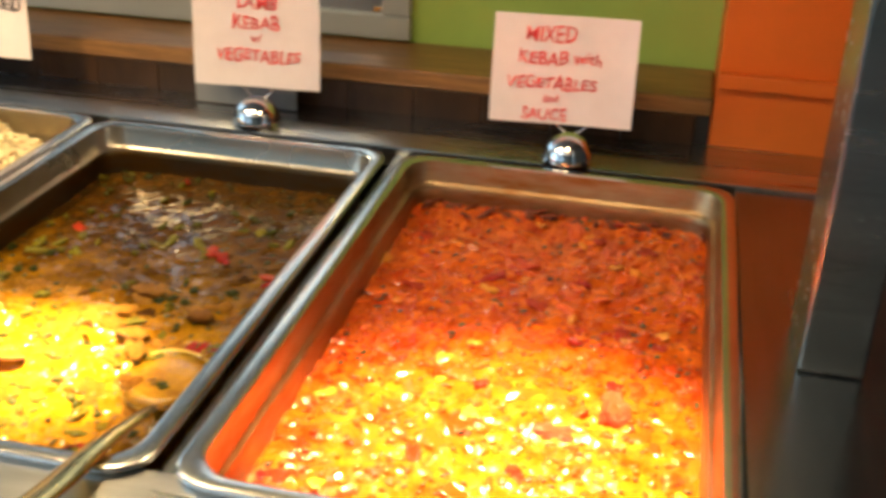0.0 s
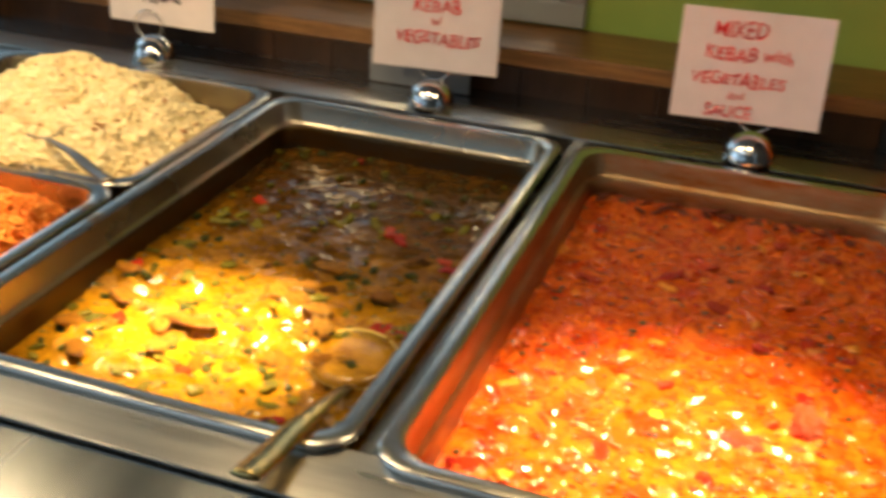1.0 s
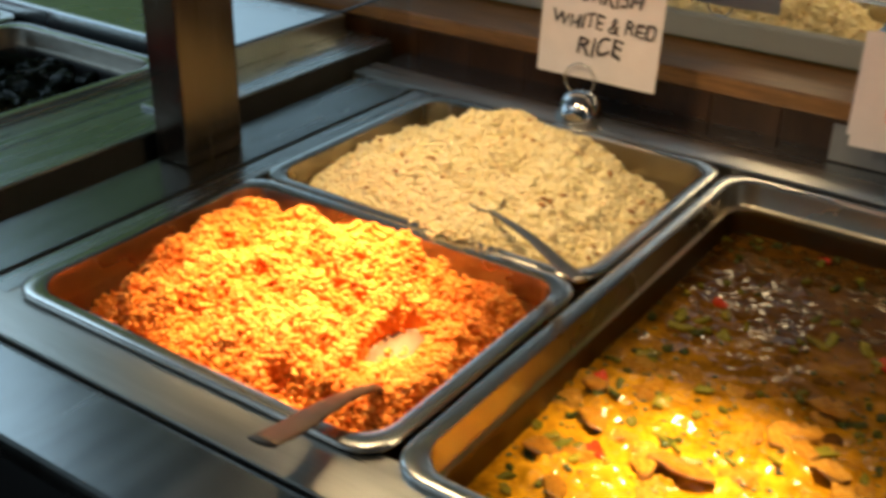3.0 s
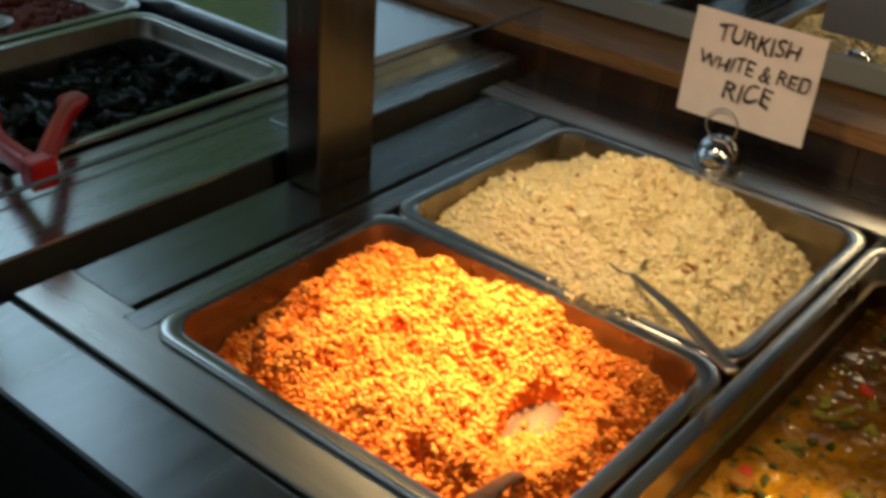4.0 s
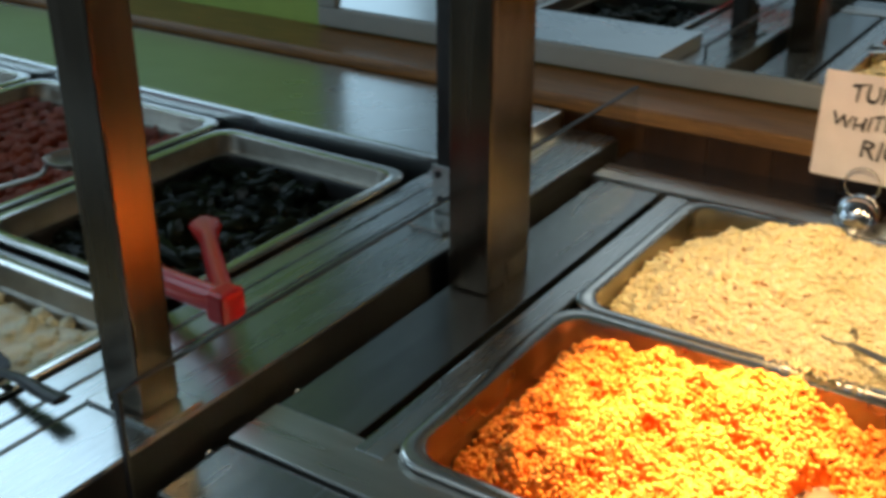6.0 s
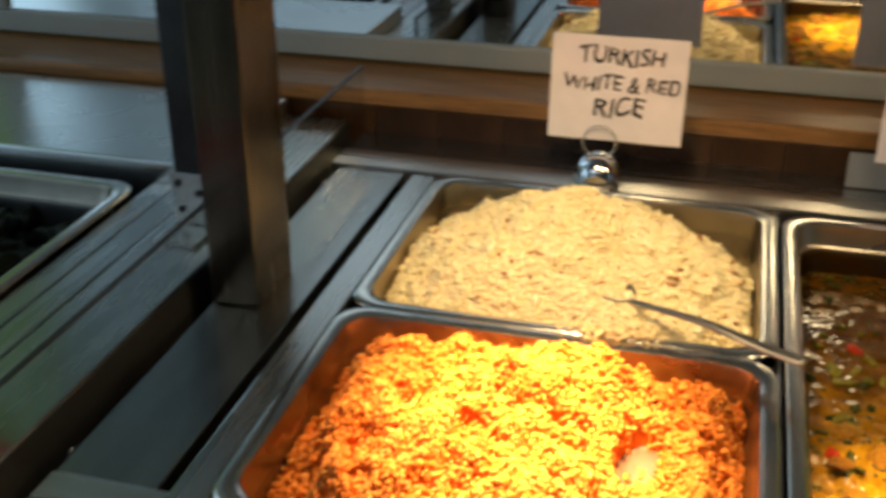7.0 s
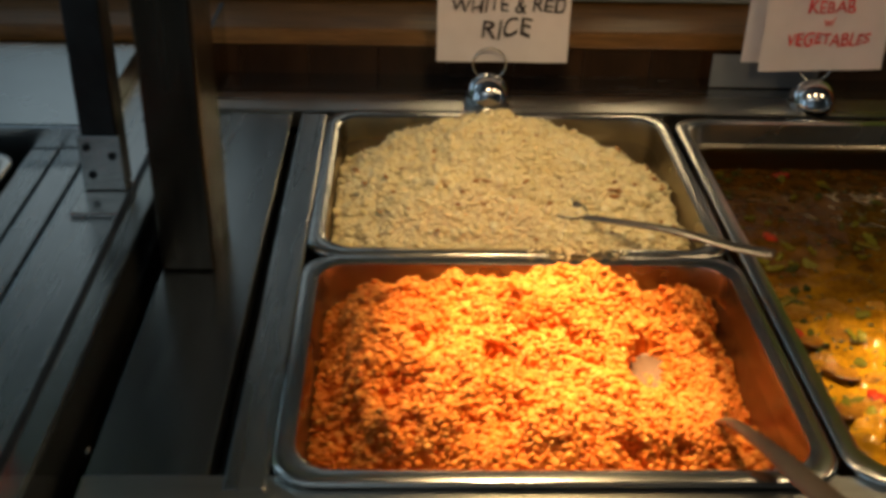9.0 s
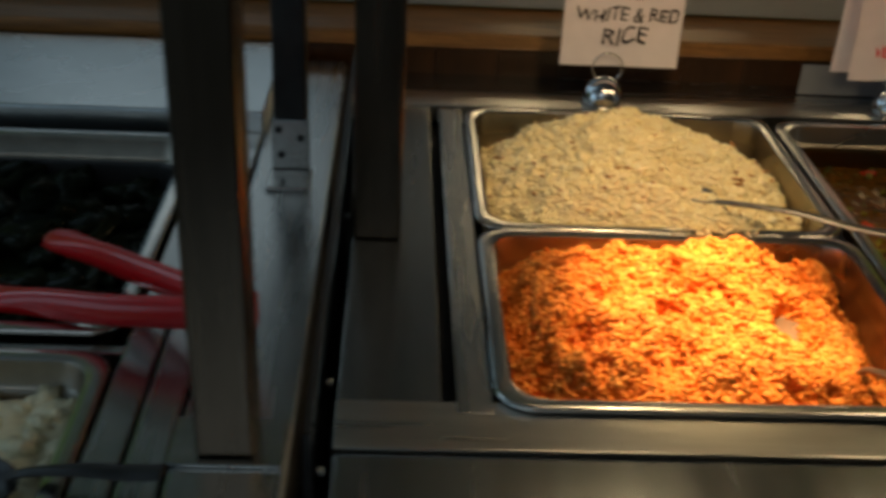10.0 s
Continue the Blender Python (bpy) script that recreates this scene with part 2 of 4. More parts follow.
def thing(name, label, category, group="", kind="", at=(0, 0, 0)):
    ob = new(name)
    ob.location = at
    return tagged(ob, label, category, group, kind)


def box(x0, x1, y0, y1, z0, z1, bevel=0.0, bm=None):
    own = bmesh.new()
    bmesh.ops.create_cube(own, size=1.0, matrix=Matrix.Translation(((x0 + x1) / 2, (y0 + y1) / 2, (z0 + z1) / 2)) @ Matrix.Diagonal((x1 - x0, y1 - y0, z1 - z0, 1)))
    if bevel:
        bmesh.ops.bevel(own, geom=own.edges[:], offset=bevel, segments=2, affect="EDGES", profile=0.6)
    return own


def loft(rings, closed=True, cap0=False, cap1=False):
    bm = bmesh.new()
    rows = [[bm.verts.new(p) for p in r] for r in rings]
    n = len(rows[0])
    for a, b in zip(rows, rows[1:]):
        for i in range(n if closed else n - 1):
            j = (i + 1) % n
            bm.faces.new((a[i], a[j], b[j], b[i]))
    if cap0:
        bm.faces.new(rows[0][::-1])
    if cap1:
        bm.faces.new(rows[-1])
    return bm


def rrect(x0, x1, y0, y1, r, z, n=6):
    pts = []
    for cx, cy, a0 in ((x1 - r, y1 - r, 0), (x0 + r, y1 - r, 90), (x0 + r, y0 + r, 180), (x1 - r, y0 + r, 270)):
        for k in range(n + 1):
            a = radians(a0 + 90 * k / n)
            pts.append((cx + r * math.cos(a), cy + r * math.sin(a), z))
    return pts


def sweep(points, rx, rz, n=10):
    """A bar along points with an elliptical section: rx across, rz upright, single numbers or one for each point."""
    pts = [Vector(p) for p in points]
    rings = []
    for i, p in enumerate(pts):
        d = (pts[min(i + 1, len(pts) - 1)] - pts[max(i - 1, 0)]).normalized()
        side = d.cross(Vector((0, 0, 1))).normalized() if abs(d.z) < 0.95 else Vector((1, 0, 0))
        up = side.cross(d).normalized()
        a = rx[i] if isinstance(rx, (list, tuple)) else rx
        b = rz[i] if isinstance(rz, (list, tuple)) else rz
        rings.append([tuple(p + side * a * math.cos(2 * math.pi * k / n) + up * b * math.sin(2 * math.pi * k / n)) for k in range(n)])
    return loft(rings, True, True, True)


def smooth_path(points, steps=6):
    out = []
    P = [Vector(p) for p in points]
    P = [P[0]] + P + [P[-1]]
    for i in range(1, len(P) - 2):
        for k in range(steps):
            t = k / steps
            a, b, c, d = P[i - 1], P[i], P[i + 1], P[i + 2]
            out.append(0.5 * (2 * b + (c - a) * t + (2 * a - 5 * b + 4 * c - d) * t * t + (3 * b - a - 3 * c + d) * t ** 3))
    out.append(P[-2])
    return out


def ball_shape():
    """Vertices and faces of a small faceted ball."""
    bm = bmesh.new()
    bmesh.ops.create_icosphere(bm, subdivisions=1, radius=1.0)
    v = np.array([x.co[:] for x in bm.verts])
    f = np.array([[x.index for x in face.verts] for face in bm.faces])
    bm.free()
    return v, f


def octa_shape():
    v = np.array([(1, 0, 0), (-1, 0, 0), (0, 1, 0), (0, -1, 0), (0, 0, 1), (0, 0, -1)], float)
    f = np.array([(0, 2, 4), (2, 1, 4), (1, 3, 4), (3, 0, 4), (2, 0, 5), (1, 2, 5), (3, 1, 5), (0, 3, 5)])
    return v, f


def scatter(name, centres, sizes, shape, rng, material, parent=None, label="", tilt=1.0, jitter=0.15, smooth=True):
    """Many small pieces in one mesh: centres (n,3), sizes (n,3)."""
    v, f = shape
    n = len(centres)
    yaw = rng.uniform(0, 2 * math.pi, n)
    pit = rng.normal(0, 0.6 * tilt, n)
    cy, sy, cp, sp = np.cos(yaw), np.sin(yaw), np.cos(pit), np.sin(pit)
    R = np.empty((n, 3, 3))
    R[:, 0] = np.stack([cy * cp, -sy, cy * sp], 1)
    R[:, 1] = np.stack([sy * cp, cy, sy * sp], 1)
    R[:, 2] = np.stack([-sp, 0 * sp, cp], 1)
    loc = v[None] * (1 + rng.normal(0, jitter, (n, len(v), 1))) * np.asarray(sizes)[:, None, :]
    pts = np.einsum("nij,nkj->nki", R, loc) + np.asarray(centres)[:, None, :]
    faces = (f[None] + (np.arange(n) * len(v))[:, None, None]).reshape(-1, f.shape[1])
    me = bpy.data.meshes.new(name)
    me.from_pydata(pts.reshape(-1, 3).tolist(), [], faces.tolist())
    return finish(name, me, material, parent, label, smooth)


def sheet(name, x0, x1, y0, y1, nx, ny, height, material, parent=None, label="", skirt=0.03):
    """A surface of food: height(x, y) over a grid, its outer edge turned down."""
    xs, ys = np.linspace(x0, x1, nx), np.linspace(y0, y1, ny)
    pts = [(x, y, height(x, y) - (skirt if i in (0, nx - 1) or j in (0, ny - 1) else 0.0)) for j, y in enumerate(ys) for i, x in enumerate(xs)]
    faces = [(j * nx + i, j * nx + i + 1, (j + 1) * nx + i + 1, (j + 1) * nx + i) for j in range(ny - 1) for i in range(nx - 1)]
    me = bpy.data.meshes.new(name)
    me.from_pydata(pts, [], faces)
    return finish(name, me, material, parent, label, True)


def fbm(x, y, s, seed=0.0):
    return noise.fractal(Vector((x * s + seed, y * s - seed, seed * 1.7)), 1.0, 2.0, 4)


def lumps(x, y, s, seed=0.0):
    """Rounded clumps with sharp creases between them, from 0 to about 1."""
    w = 0.35 * noise.noise(Vector((x * s * 0.7, y * s * 0.7, seed + 5)))
    d = noise.voronoi(Vector((x * s + w, y * s - w, seed)))[0][0]
    return math.sqrt(max(0.0, 1.0 - min(1.0, d) ** 2))


# ---- setting ----
def structure(name, bm, material, label, category):
    return tagged(part(name, bm, material), label, category, kind="structure")


structure("floor", box(-3.2, 3.6, -3.6, 0.9, -0.1, 0.0), FLOOR, "grey tiled shop floor round the counters", "floor")
structure("ceiling", box(-3.2, 3.6, -3.6, 0.9, 2.7, 2.8), CEIL, "plain white painted shop ceiling", "ceiling")
structure("wall_north", box(-3.2, 0.972, 0.775, 0.898, 0.0, 1.70), GREEN, "lime green painted wall behind the counters", "wall")
for nm, x0, x1, z0, z1 in (("wall_north_upper", -1.2, 0.972, 1.7005, 2.7), ("wall_north_lintel", -3.2, -1.2005, 2.55, 2.7), ("wall_north_pier", -3.2, -3.0, 1.7005, 2.5495), ("wall_north_parapet", -2.9995, -1.2005, 1.7005, 1.75)):
    structure(nm, box(x0, x1, 0.775, 0.898, z0, z1), CREAMWALL, "plain cream upper part of the wall", "wall")
structure("wall_north_orange", box(0.9722, 3.6, 0.668, 0.898, 0.0, 2.7), ORANGE, "bright orange painted wall beside the green one", "wall")
structure("wall_east", box(3.6, 3.7, -3.6, 0.9, 0.0, 2.7), CREAMWALL, "plain cream painted side wall", "wall")
def wall_with_window(name, a0, a1, w0, w1, z0, z1, make, label):
    """Four blocks round an opening; make(a, b, c, d) gives a block from a to b along the wall and c to d upright."""
    for i, (a, b, c, d) in enumerate(((a0, a1, 0.0, z0), (a0, a1, z1, 2.7), (a0, w0, z0, z1), (w1, a1, z0, z1))):
        structure(name if i == 0 else name + "_" + ("lintel", "pier", "pier_end")[i - 1], make(a, b, c, d), CREAMWALL, label, "wall")


def west_block(a, b, c, d):
    return box(-3.3, -3.2, a, b, c, d)


def south_block(a, b, c, d):
    return box(a, b, -3.7, -3.6, c, d)


def north_block(a, b, c, d):
    return box(a + 0.001, b - 0.001, 0.80, 0.86, c + 0.001, d - 0.001)


wall_with_window("wall_west", -3.6, 0.9, -3.1, -0.3, 0.95, 2.55, west_block, "plain cream side wall round a shop window")
wall_with_window("wall_south", -3.2, 3.6, -3.1, -0.1, 1.35, 2.55, south_block, "plain cream wall round a shop window")
# the north window is unseen, added round its lamp
for nm, blk, w0, w1, z0, z1 in (("window_1", west_block, -3.1, -0.3, 0.95, 2.55), ("window_2", south_block, -3.1, -0.1, 1.35, 2.55), ("added_window_3", north_block, -3.0, -1.2, 1.75, 2.55)):
    w = thing(nm, "wide unseen shop window with a pale painted frame", "window", kind="structure")
    for a, b, c, d in ((w0, w1, z0, z0 + 0.05), (w0, w1, z1 - 0.05, z1), (w0, w0 + 0.05, z0 + 0.05, z1 - 0.05), (w1 - 0.05, w1, z0 + 0.05, z1 - 0.05)):
        part("window_frame", blk(a, b, c, d), FRAME, w)
structure("sill_wood", box(-3.2, 0.971, 0.662, 0.7745, 0.952, 0.971, 0.003), WOOD, "varnished brown wooden sill above the backsplash", "wood sill")
structure("trim_orange", box(0.9725, 1.6, 0.656, 0.6675, 0.985, 1.0, 0.002), ORANGE, "orange painted strip along the orange wall", "trim")

splash = structure("backsplash", box(-3.2, 0.971, 0.669, 0.7745, 0.0, 0.9515), BLACK, "glossy dark brown tiled backsplash below wood strip", "backsplash")

# mirror on the green wall
mirror = thing("wall_mirror", "long mirror in a pale grey frame on the wall", "mirror", at=(0.0, 0.768, 0.9745))
MX0, MX1, MZ0, MZ1 = -0.675, 0.624, 0.9745, 1.62


def at_world(ob, parent):
    """Keep ob where its mesh lies in the world, under a parent that stands elsewhere."""
    ob.parent = parent
    ob.matrix_parent_inverse = Matrix.Translation(-parent.location)
    return ob


for nm, b4 in (("bottom_rail", (MX0, MX1, MZ0, MZ0 + 0.028)), ("top_rail", (MX0, MX1, MZ1 - 0.03, MZ1)), ("side_rail", (MX0, MX0 + 0.034, MZ0 + 0.0282, MZ1 - 0.0302)), ("side_rail", (MX1 - 0.034, MX1, MZ0 + 0.0282, MZ1 - 0.0302))):
    at_world(part(nm, box(b4[0], b4[1], 0.760, 0.7747, b4[2], b4[3], 0.003), FRAME), mirror)
at_world(part("mirror_glass", box(MX0 + 0.03, MX1 - 0.03, 0.768, 0.7746, MZ0 + 0.02, MZ1 - 0.02), MIRROR), mirror)

# ---- hot counter ----
hot = thing("hot_food_counter", "stainless steel hot food counter with sunken wells", "counter", at=(0.5, 0.2, 0.0))
X0, X1 = -0.106, 1.12


def counter_part(name, bm, material, label="", smooth=False):
    return at_world(part(name, bm, material, None, label, smooth), hot)


counter_part("well_floor", box(-0.02, 1.01, -0.02, 0.556, 0.70, 0.71), DARKMETAL)
counter_part("front_apron", box(X0, X1, -0.104, -0.09, 0.05, 0.905, 0.004), BLACK)
counter_part("front_deck", box(X0, X1, -0.106, -0.0375, 0.902, 0.9185, 0.004), DECK)
counter_part("front_strip", box(X0, X1, -0.0355, 0.0155, 0.902, 0.921, 0.0015), STRIP, "pale steel strip along the front")
counter_part("end_plate", box(X0, -0.0335, 0.0157, 0.555, 0.902, 0.919, 0.0015), DECK)
counter_part("slot_shadow", box(-0.0333, -0.0235, 0.0157, 0.555, 0.89, 0.895), BLACK)
counter_part("adapter_bar", box(-0.0233, 0.0020, 0.002, 0.548, 0.9155, 0.9215, 0.0015), STEEL_Y)
counter_part("adapter_bar", box(0.3445, 0.3475, 0.0157, 0.555, 0.895, 0.915, 0.002), STEEL_Y)
counter_part("adapter_bar", box(0.6645, 0.6765, 0.0157, 0.555, 0.895, 0.915, 0.002), STEEL_Y)
counter_part("end_plate", box(0.9985, X1, 0.0157, 0.555, 0.902, 0.919, 0.0015), DECK)
counter_part("back_strip", box(-0.118, X1, 0.5555, 0.600, 0.902, 0.9225, 0.0015), STRIP, "pale steel strip along the back")
counter_part("back_ledge", box(-0.118, X1, 0.6005, 0.6685, 0.902, 0.9195, 0.001), STEEL)
counter_part("end_panel", box(X0, X0 + 0.012, -0.09, 0.65, 0.05, 0.9015), BLACK)
counter_part("end_panel", box(X1 - 0.012, X1, -0.09, 0.65, 0.05, 0.9015), STEEL_Y)


def upright(name, x0, x1, y0, y1, z0, z1, label, metal=None):
    t = thing(name, label, "post", "steel posts on the counters", at=((x0 + x1) / 2, (y0 + y1) / 2, z0))
    at_world(part("tube", box(x0, x1, y0, y1, z0 + 0.0005, z1, 0.0025), metal or POST), t)
    return t


upright("guard_post", -0.1055, -0.064, 0.246, 0.318, 0.919, 1.75, "square brushed steel post on the hot counter's end")
upright("guard_post", 1.035, 1.079, 0.230, 0.300, 0.919, 1.75, "square brushed steel post beside the red stew", STEEL)

# added black block standing for the dark void past the end post
cabinet = thing("dark_block", "plain black block put for the dark beyond the counter's end", "cabinet", at=(1.5, 0.4, 0))
at_world(part("body", box(1.135, 1.9, 0.02, 0.64, 0.0, 1.5, 0.004), BLACK), cabinet)


# ---- pans ----
STAINED = mat("stained_pan_steel", (0.46, 0.38, 0.24), 0.40, 1.0, 0.1, 11, 0.05, 40, (1, 1, 5), second=(0.30, 0.12, 0.025))
# soiled lower walls, with the sauce's dark reflection put into the colour
DARKWALL = mat("dark_pan_steel", (0.13, 0.105, 0.065), 0.38, 1.0, 0.2, 11, 0.05, 40, (1, 1, 5), second=(0.12, 0.06, 0.012))


def pan(name, label, x0, x1, y0, y1, z, depth, lip=0.013, r=0.026, group="food pans", tone=None, inner=None, step=0.0034):
    t = thing(name, label, "food pan", group, at=((x0 + x1) / 2, (y0 + y1) / 2, z))
    tone = tone or PAN

    def ring(inset, dz, rad):
        return rrect(x0 + inset, x1 - inset, y0 + inset, y1 - inset, max(rad, 0.004), z + dz)
    rim = loft([ring(0.0018, -0.0055, r), ring(0.0, -0.003, r), ring(0.0006, -0.0006, r), ring(0.0025, 0.0, r), ring(lip - 0.003, 0.0, r * 0.95), ring(lip, -0.0012, r * 0.95)])
    at_world(part("rim", rim, RIM, None, "", True), t)
    shoulder = loft([ring(lip, -0.0012, r * 0.95), ring(lip + 0.0008, -0.004, r * 0.95), ring(lip + 0.0022, -0.0205, r), ring(lip + 0.0022 + step * 0.4, -0.0230, r), ring(lip + 0.0022 + step, -0.0245, r)])
    at_world(part("shoulder", shoulder, tone, None, "", True), t)
    body = loft([ring(lip + 0.0022 + step, -0.0245, r), ring(lip + 0.0024 + step * 1.2, -0.0265, r), ring(lip + 0.0028 + step * 1.2, -0.031, r), ring(lip + 0.0095, -depth * 0.8, r), ring(lip + 0.012, -depth * 0.93, r), ring(lip + 0.024, -depth, r)], True, False, True)
    at_world(part("body", body, inner or tone, None, "", True), t)
    return t


pan("hotel_pan", "half-size steel pan of heaped orange bulgur", 0.003, 0.3440, 0.001, 0.2605, 0.9275, 0.10, step=0.0002, tone=SHOULDER, inner=PAN)
pan("hotel_pan", "half-size steel pan heaped with white rice", 0.003, 0.3440, 0.263, 0.5475, 0.9255, 0.10, step=0.0002, tone=SHOULDER, inner=PAN)
pan("hotel_pan", "full-size steel pan of yellow meat and vegetable stew", 0.3480, 0.6640, 0.001, 0.5365, 0.9265, 0.10, inner=DARKWALL, tone=SHOULDER)
pan("hotel_pan", "full-size steel pan of orange-red kebab stew, stained inside", 0.6770, 0.9980, 0.001, 0.5365, 0.9265, 0.10, inner=STAINED, tone=STAINED)


def smoothstep(a, b, x):
    t = min(1, max(0, (x - a) / (b - a)))
    return t * t * (3 - 2 * t)


def edge(x, y, x0, x1, y0, y1):
    return min(x - x0, x1 - x, y - y0, y1 - y)


def inside(x, y, x0, x1, y0, y1, r):
    dx, dy = max(x0 + r - x, 0, x - x1 + r), max(y0 + r - y, 0, y - y1 + r)
    return dx * dx + dy * dy < r * r


def sample(rng, n, x0, x1, y0, y1, r=0.02):
    out = []
    while len(out) < n:
        x, y = rng.uniform(x0, x1), rng.uniform(y0, y1)
        if inside(x, y, x0, x1, y0, y1, r):
            out.append((x, y))
    return out


# orange bulgur
OB = (0.021, 0.325, 0.020, 0.242)


def bulgur_h(x, y):
    e = edge(x, y, *OB)
    h = 0.892 + 0.034 * smoothstep(0.0, 0.05, e) + 0.014 * smoothstep(0.03, 0.20, y) * smoothstep(0.0, 0.03, e)
    h += 0.010 * math.exp(-((x - 0.195) / 0.06) ** 2 - ((y - 0.205) / 0.045) ** 2)
    h -= 0.024 * smoothstep(0.20, 0.28, x) * (0.08 + 0.92 * smoothstep(0.215, 0.14, y))
    h -= 0.010 * smoothstep(0.10, 0.03, x) * smoothstep(0.13, 0.04, y)
    h += 0.012 * fbm(x, y, 18, 3.1) + 0.008 * fbm(x, y, 40, 7.7) + 0.013 * (lumps(x, y, 42, 1.7) - 0.75) + 0.012 * (lumps(x, y, 90, 4.7) - 0.75)
    h -= 0.011 * smoothstep(0.20, 0.55, noise.noise(Vector((x * 60, y * 60, 2.5))))
    for cx, cy, a, b, deep in ((0.189, 0.145, 0.012, 0.006, 0.009), (0.202, 0.160, 0.005, 0.014, 0.007), (0.075, 0.098, 0.014, 0.012, 0.020), (0.138, 0.062, 0.026, 0.012, 0.016), (0.045, 0.060, 0.014, 0.02, 0.012)):
        h -= deep * math.exp(-((x - cx) / a) ** 2 - ((y - cy) / b) ** 2)
    # the spoon's bowl, half filled
    a, b = (x - 0.270) * -0.385 + (y - 0.122) * 0.923, (x - 0.270) * -0.923 + (y - 0.122) * -0.385
    m = smoothstep(1.15, 0.95, math.hypot(a / 0.045, b / 0.027))
    h += m * (0.904 + 0.002 * fbm(x, y, 90, 1.0) - 0.0140 * smoothstep(-0.012, 0.002, a) * smoothstep(-0.016, -0.004, b) - h)
    m = math.exp(-((a + 0.005) / 0.06) ** 2 - ((b + 0.005) / 0.05) ** 2) * (1 - m)
    h += m * (min(h, 0.903 + 0.25 * max(0.0, b)) - h)
    return h


rng = np.random.default_rng(5)
bulgur = thing("orange_bulgur", "heap of orange bulgur pilaf in the half-size pan", "bulgur", at=(0.167, 0.13, 0.84))
at_world(sheet("bulgur_bed", OB[0] - 0.002, OB[1] + 0.002, OB[2] - 0.002, OB[3] + 0.002, 210, 160, lambda x, y: bulgur_h(x, y) - 0.0014, BULGURBED), bulgur)
pts = sample(rng, 17000, *OB)
c = np.array([(x, y, bulgur_h(x, y) + rng.normal(0.0002, 0.0010)) for x, y in pts])
at_world(tagged(scatter("bulgur_grain", c, np.array([[0.0023, 0.0018, 0.0017]]) * rng.uniform(0.7, 1.2, (len(c), 1)), ball_shape(), rng, BULGUR, jitter=0.12), kind="stuff"), bulgur)
cl = sample(rng, 1300, *OB)
c = np.array([(x, y, bulgur_h(x, y) + 0.0012) for x, y in cl])
at_world(tagged(scatter("bulgur_clump", c, rng.uniform(0.0018, 0.0030, (len(c), 1)) * np.array([[1.15, 1, 0.85]]), ball_shape(), rng, BULGUR, jitter=0.18), kind="stuff"), bulgur)

# white rice
WB = (0.021, 0.325, 0.282, 0.528)


def rice_h(x, y):
    u, v = (x - 0.168) / 0.160, (y - 0.388) / 0.152
    d = math.sqrt(u * u + (v * 0.85) ** 2)
    h = 0.874 + 0.078 * max(0, 1 - d ** 2.0 * 0.80) ** 0.8 if d < 1.1 else 0.874
    h += 0.014 * math.exp(-((x - 0.158) / 0.05) ** 2 - ((y - 0.44) / 0.04) ** 2)
    h += 0.006 * fbm(x, y, 18, 9.3) + 0.006 * fbm(x, y, 40, 2.7) + 0.024 * (lumps(x, y, 40, 2.2) - 0.75) + 0.008 * (lumps(x, y, 100, 6.2) - 0.75)
    # the near side slopes down to the rim
    low = 0.915 + 0.55 * (y - 0.280) + 0.004 * fbm(x, y, 60, 5.5)
    if h > low:
        h = low + (h - low) * smoothstep(0.285, 0.345, y)
    for cx, cy, a, b, deep in ((0.222, 0.332, 0.024, 0.011, 0.022), (0.178, 0.330, 0.020, 0.007, 0.018), (0.198, 0.372, 0.022, 0.007, 0.034), (0.235, 0.378, 0.010, 0.007, 0.016), (0.178, 0.430, 0.018, 0.010, 0.012), (0.10, 0.40, 0.014, 0.010, 0.010)):
        h -= deep * math.exp(-((x - cx) / a) ** 2 - ((y - cy) / b) ** 2)
    return h


rice = thing("white_rice", "mound of white rice with toasted vermicelli", "rice", at=(0.167, 0.40, 0.84))
at_world(sheet("rice_bed", WB[0] - 0.003, WB[1] + 0.003, WB[2] - 0.0045, WB[3], 140, 120, lambda x, y: rice_h(x, y) - 0.0003, RICEBED), rice)
pts = sample(rng, 13000, WB[0], WB[1], WB[2] - 0.003, WB[3])
c = np.array([(x, y, rice_h(x, y) + rng.normal(-0.0001, 0.0007)) for x, y in pts])
at_world(tagged(scatter("rice_grain", c, np.array([[0.0036, 0.0017, 0.0016]]) * rng.uniform(0.8, 1.2, (len(c), 1)), ball_shape(), rng, WHITERICE, tilt=0.6, jitter=0.06), kind="stuff"), rice)
pts = [(x, y) for x, y in sample(rng, 900, *WB) if y > 0.292 and math.hypot((x - 0.205) / 0.045, (y - 0.35) / 0.03) > 1.0]
c = np.array([(x, y, rice_h(x, y) + 0.0008) for x, y in pts])
at_world(tagged(scatter("rice_clump", c, rng.uniform(0.0022, 0.0050, (len(c), 1)) * np.array([[1.2, 1, 0.8]]), ball_shape(), rng, WHITERICE, jitter=0.2), kind="stuff"), rice)
pts = sample(rng, 130, *WB)
c = np.array([(x, y, rice_h(x, y) + 0.0030) for x, y in pts])
at_world(tagged(scatter("vermicelli", c, np.array([[0.0056, 0.0026, 0.0018]]) * rng.uniform(0.4, 1.1, (130, 1)), octa_shape(), rng, TOASTED, tilt=0.5), kind="stuff"), rice)
pts = [(0.218 + rng.normal(0, 0.016), 0.268 + rng.normal(0, 0.006)) for _ in range(170)]
c = np.array([(x, y, 0.9285 + abs(rng.normal(0, 0.003))) for x, y in pts])
at_world(tagged(scatter("spilled_rice", c, np.array([[0.0036, 0.0016, 0.0015]]) * np.ones((170, 1)), octa_shape(), rng, WHITERICE), kind="stuff"), rice)


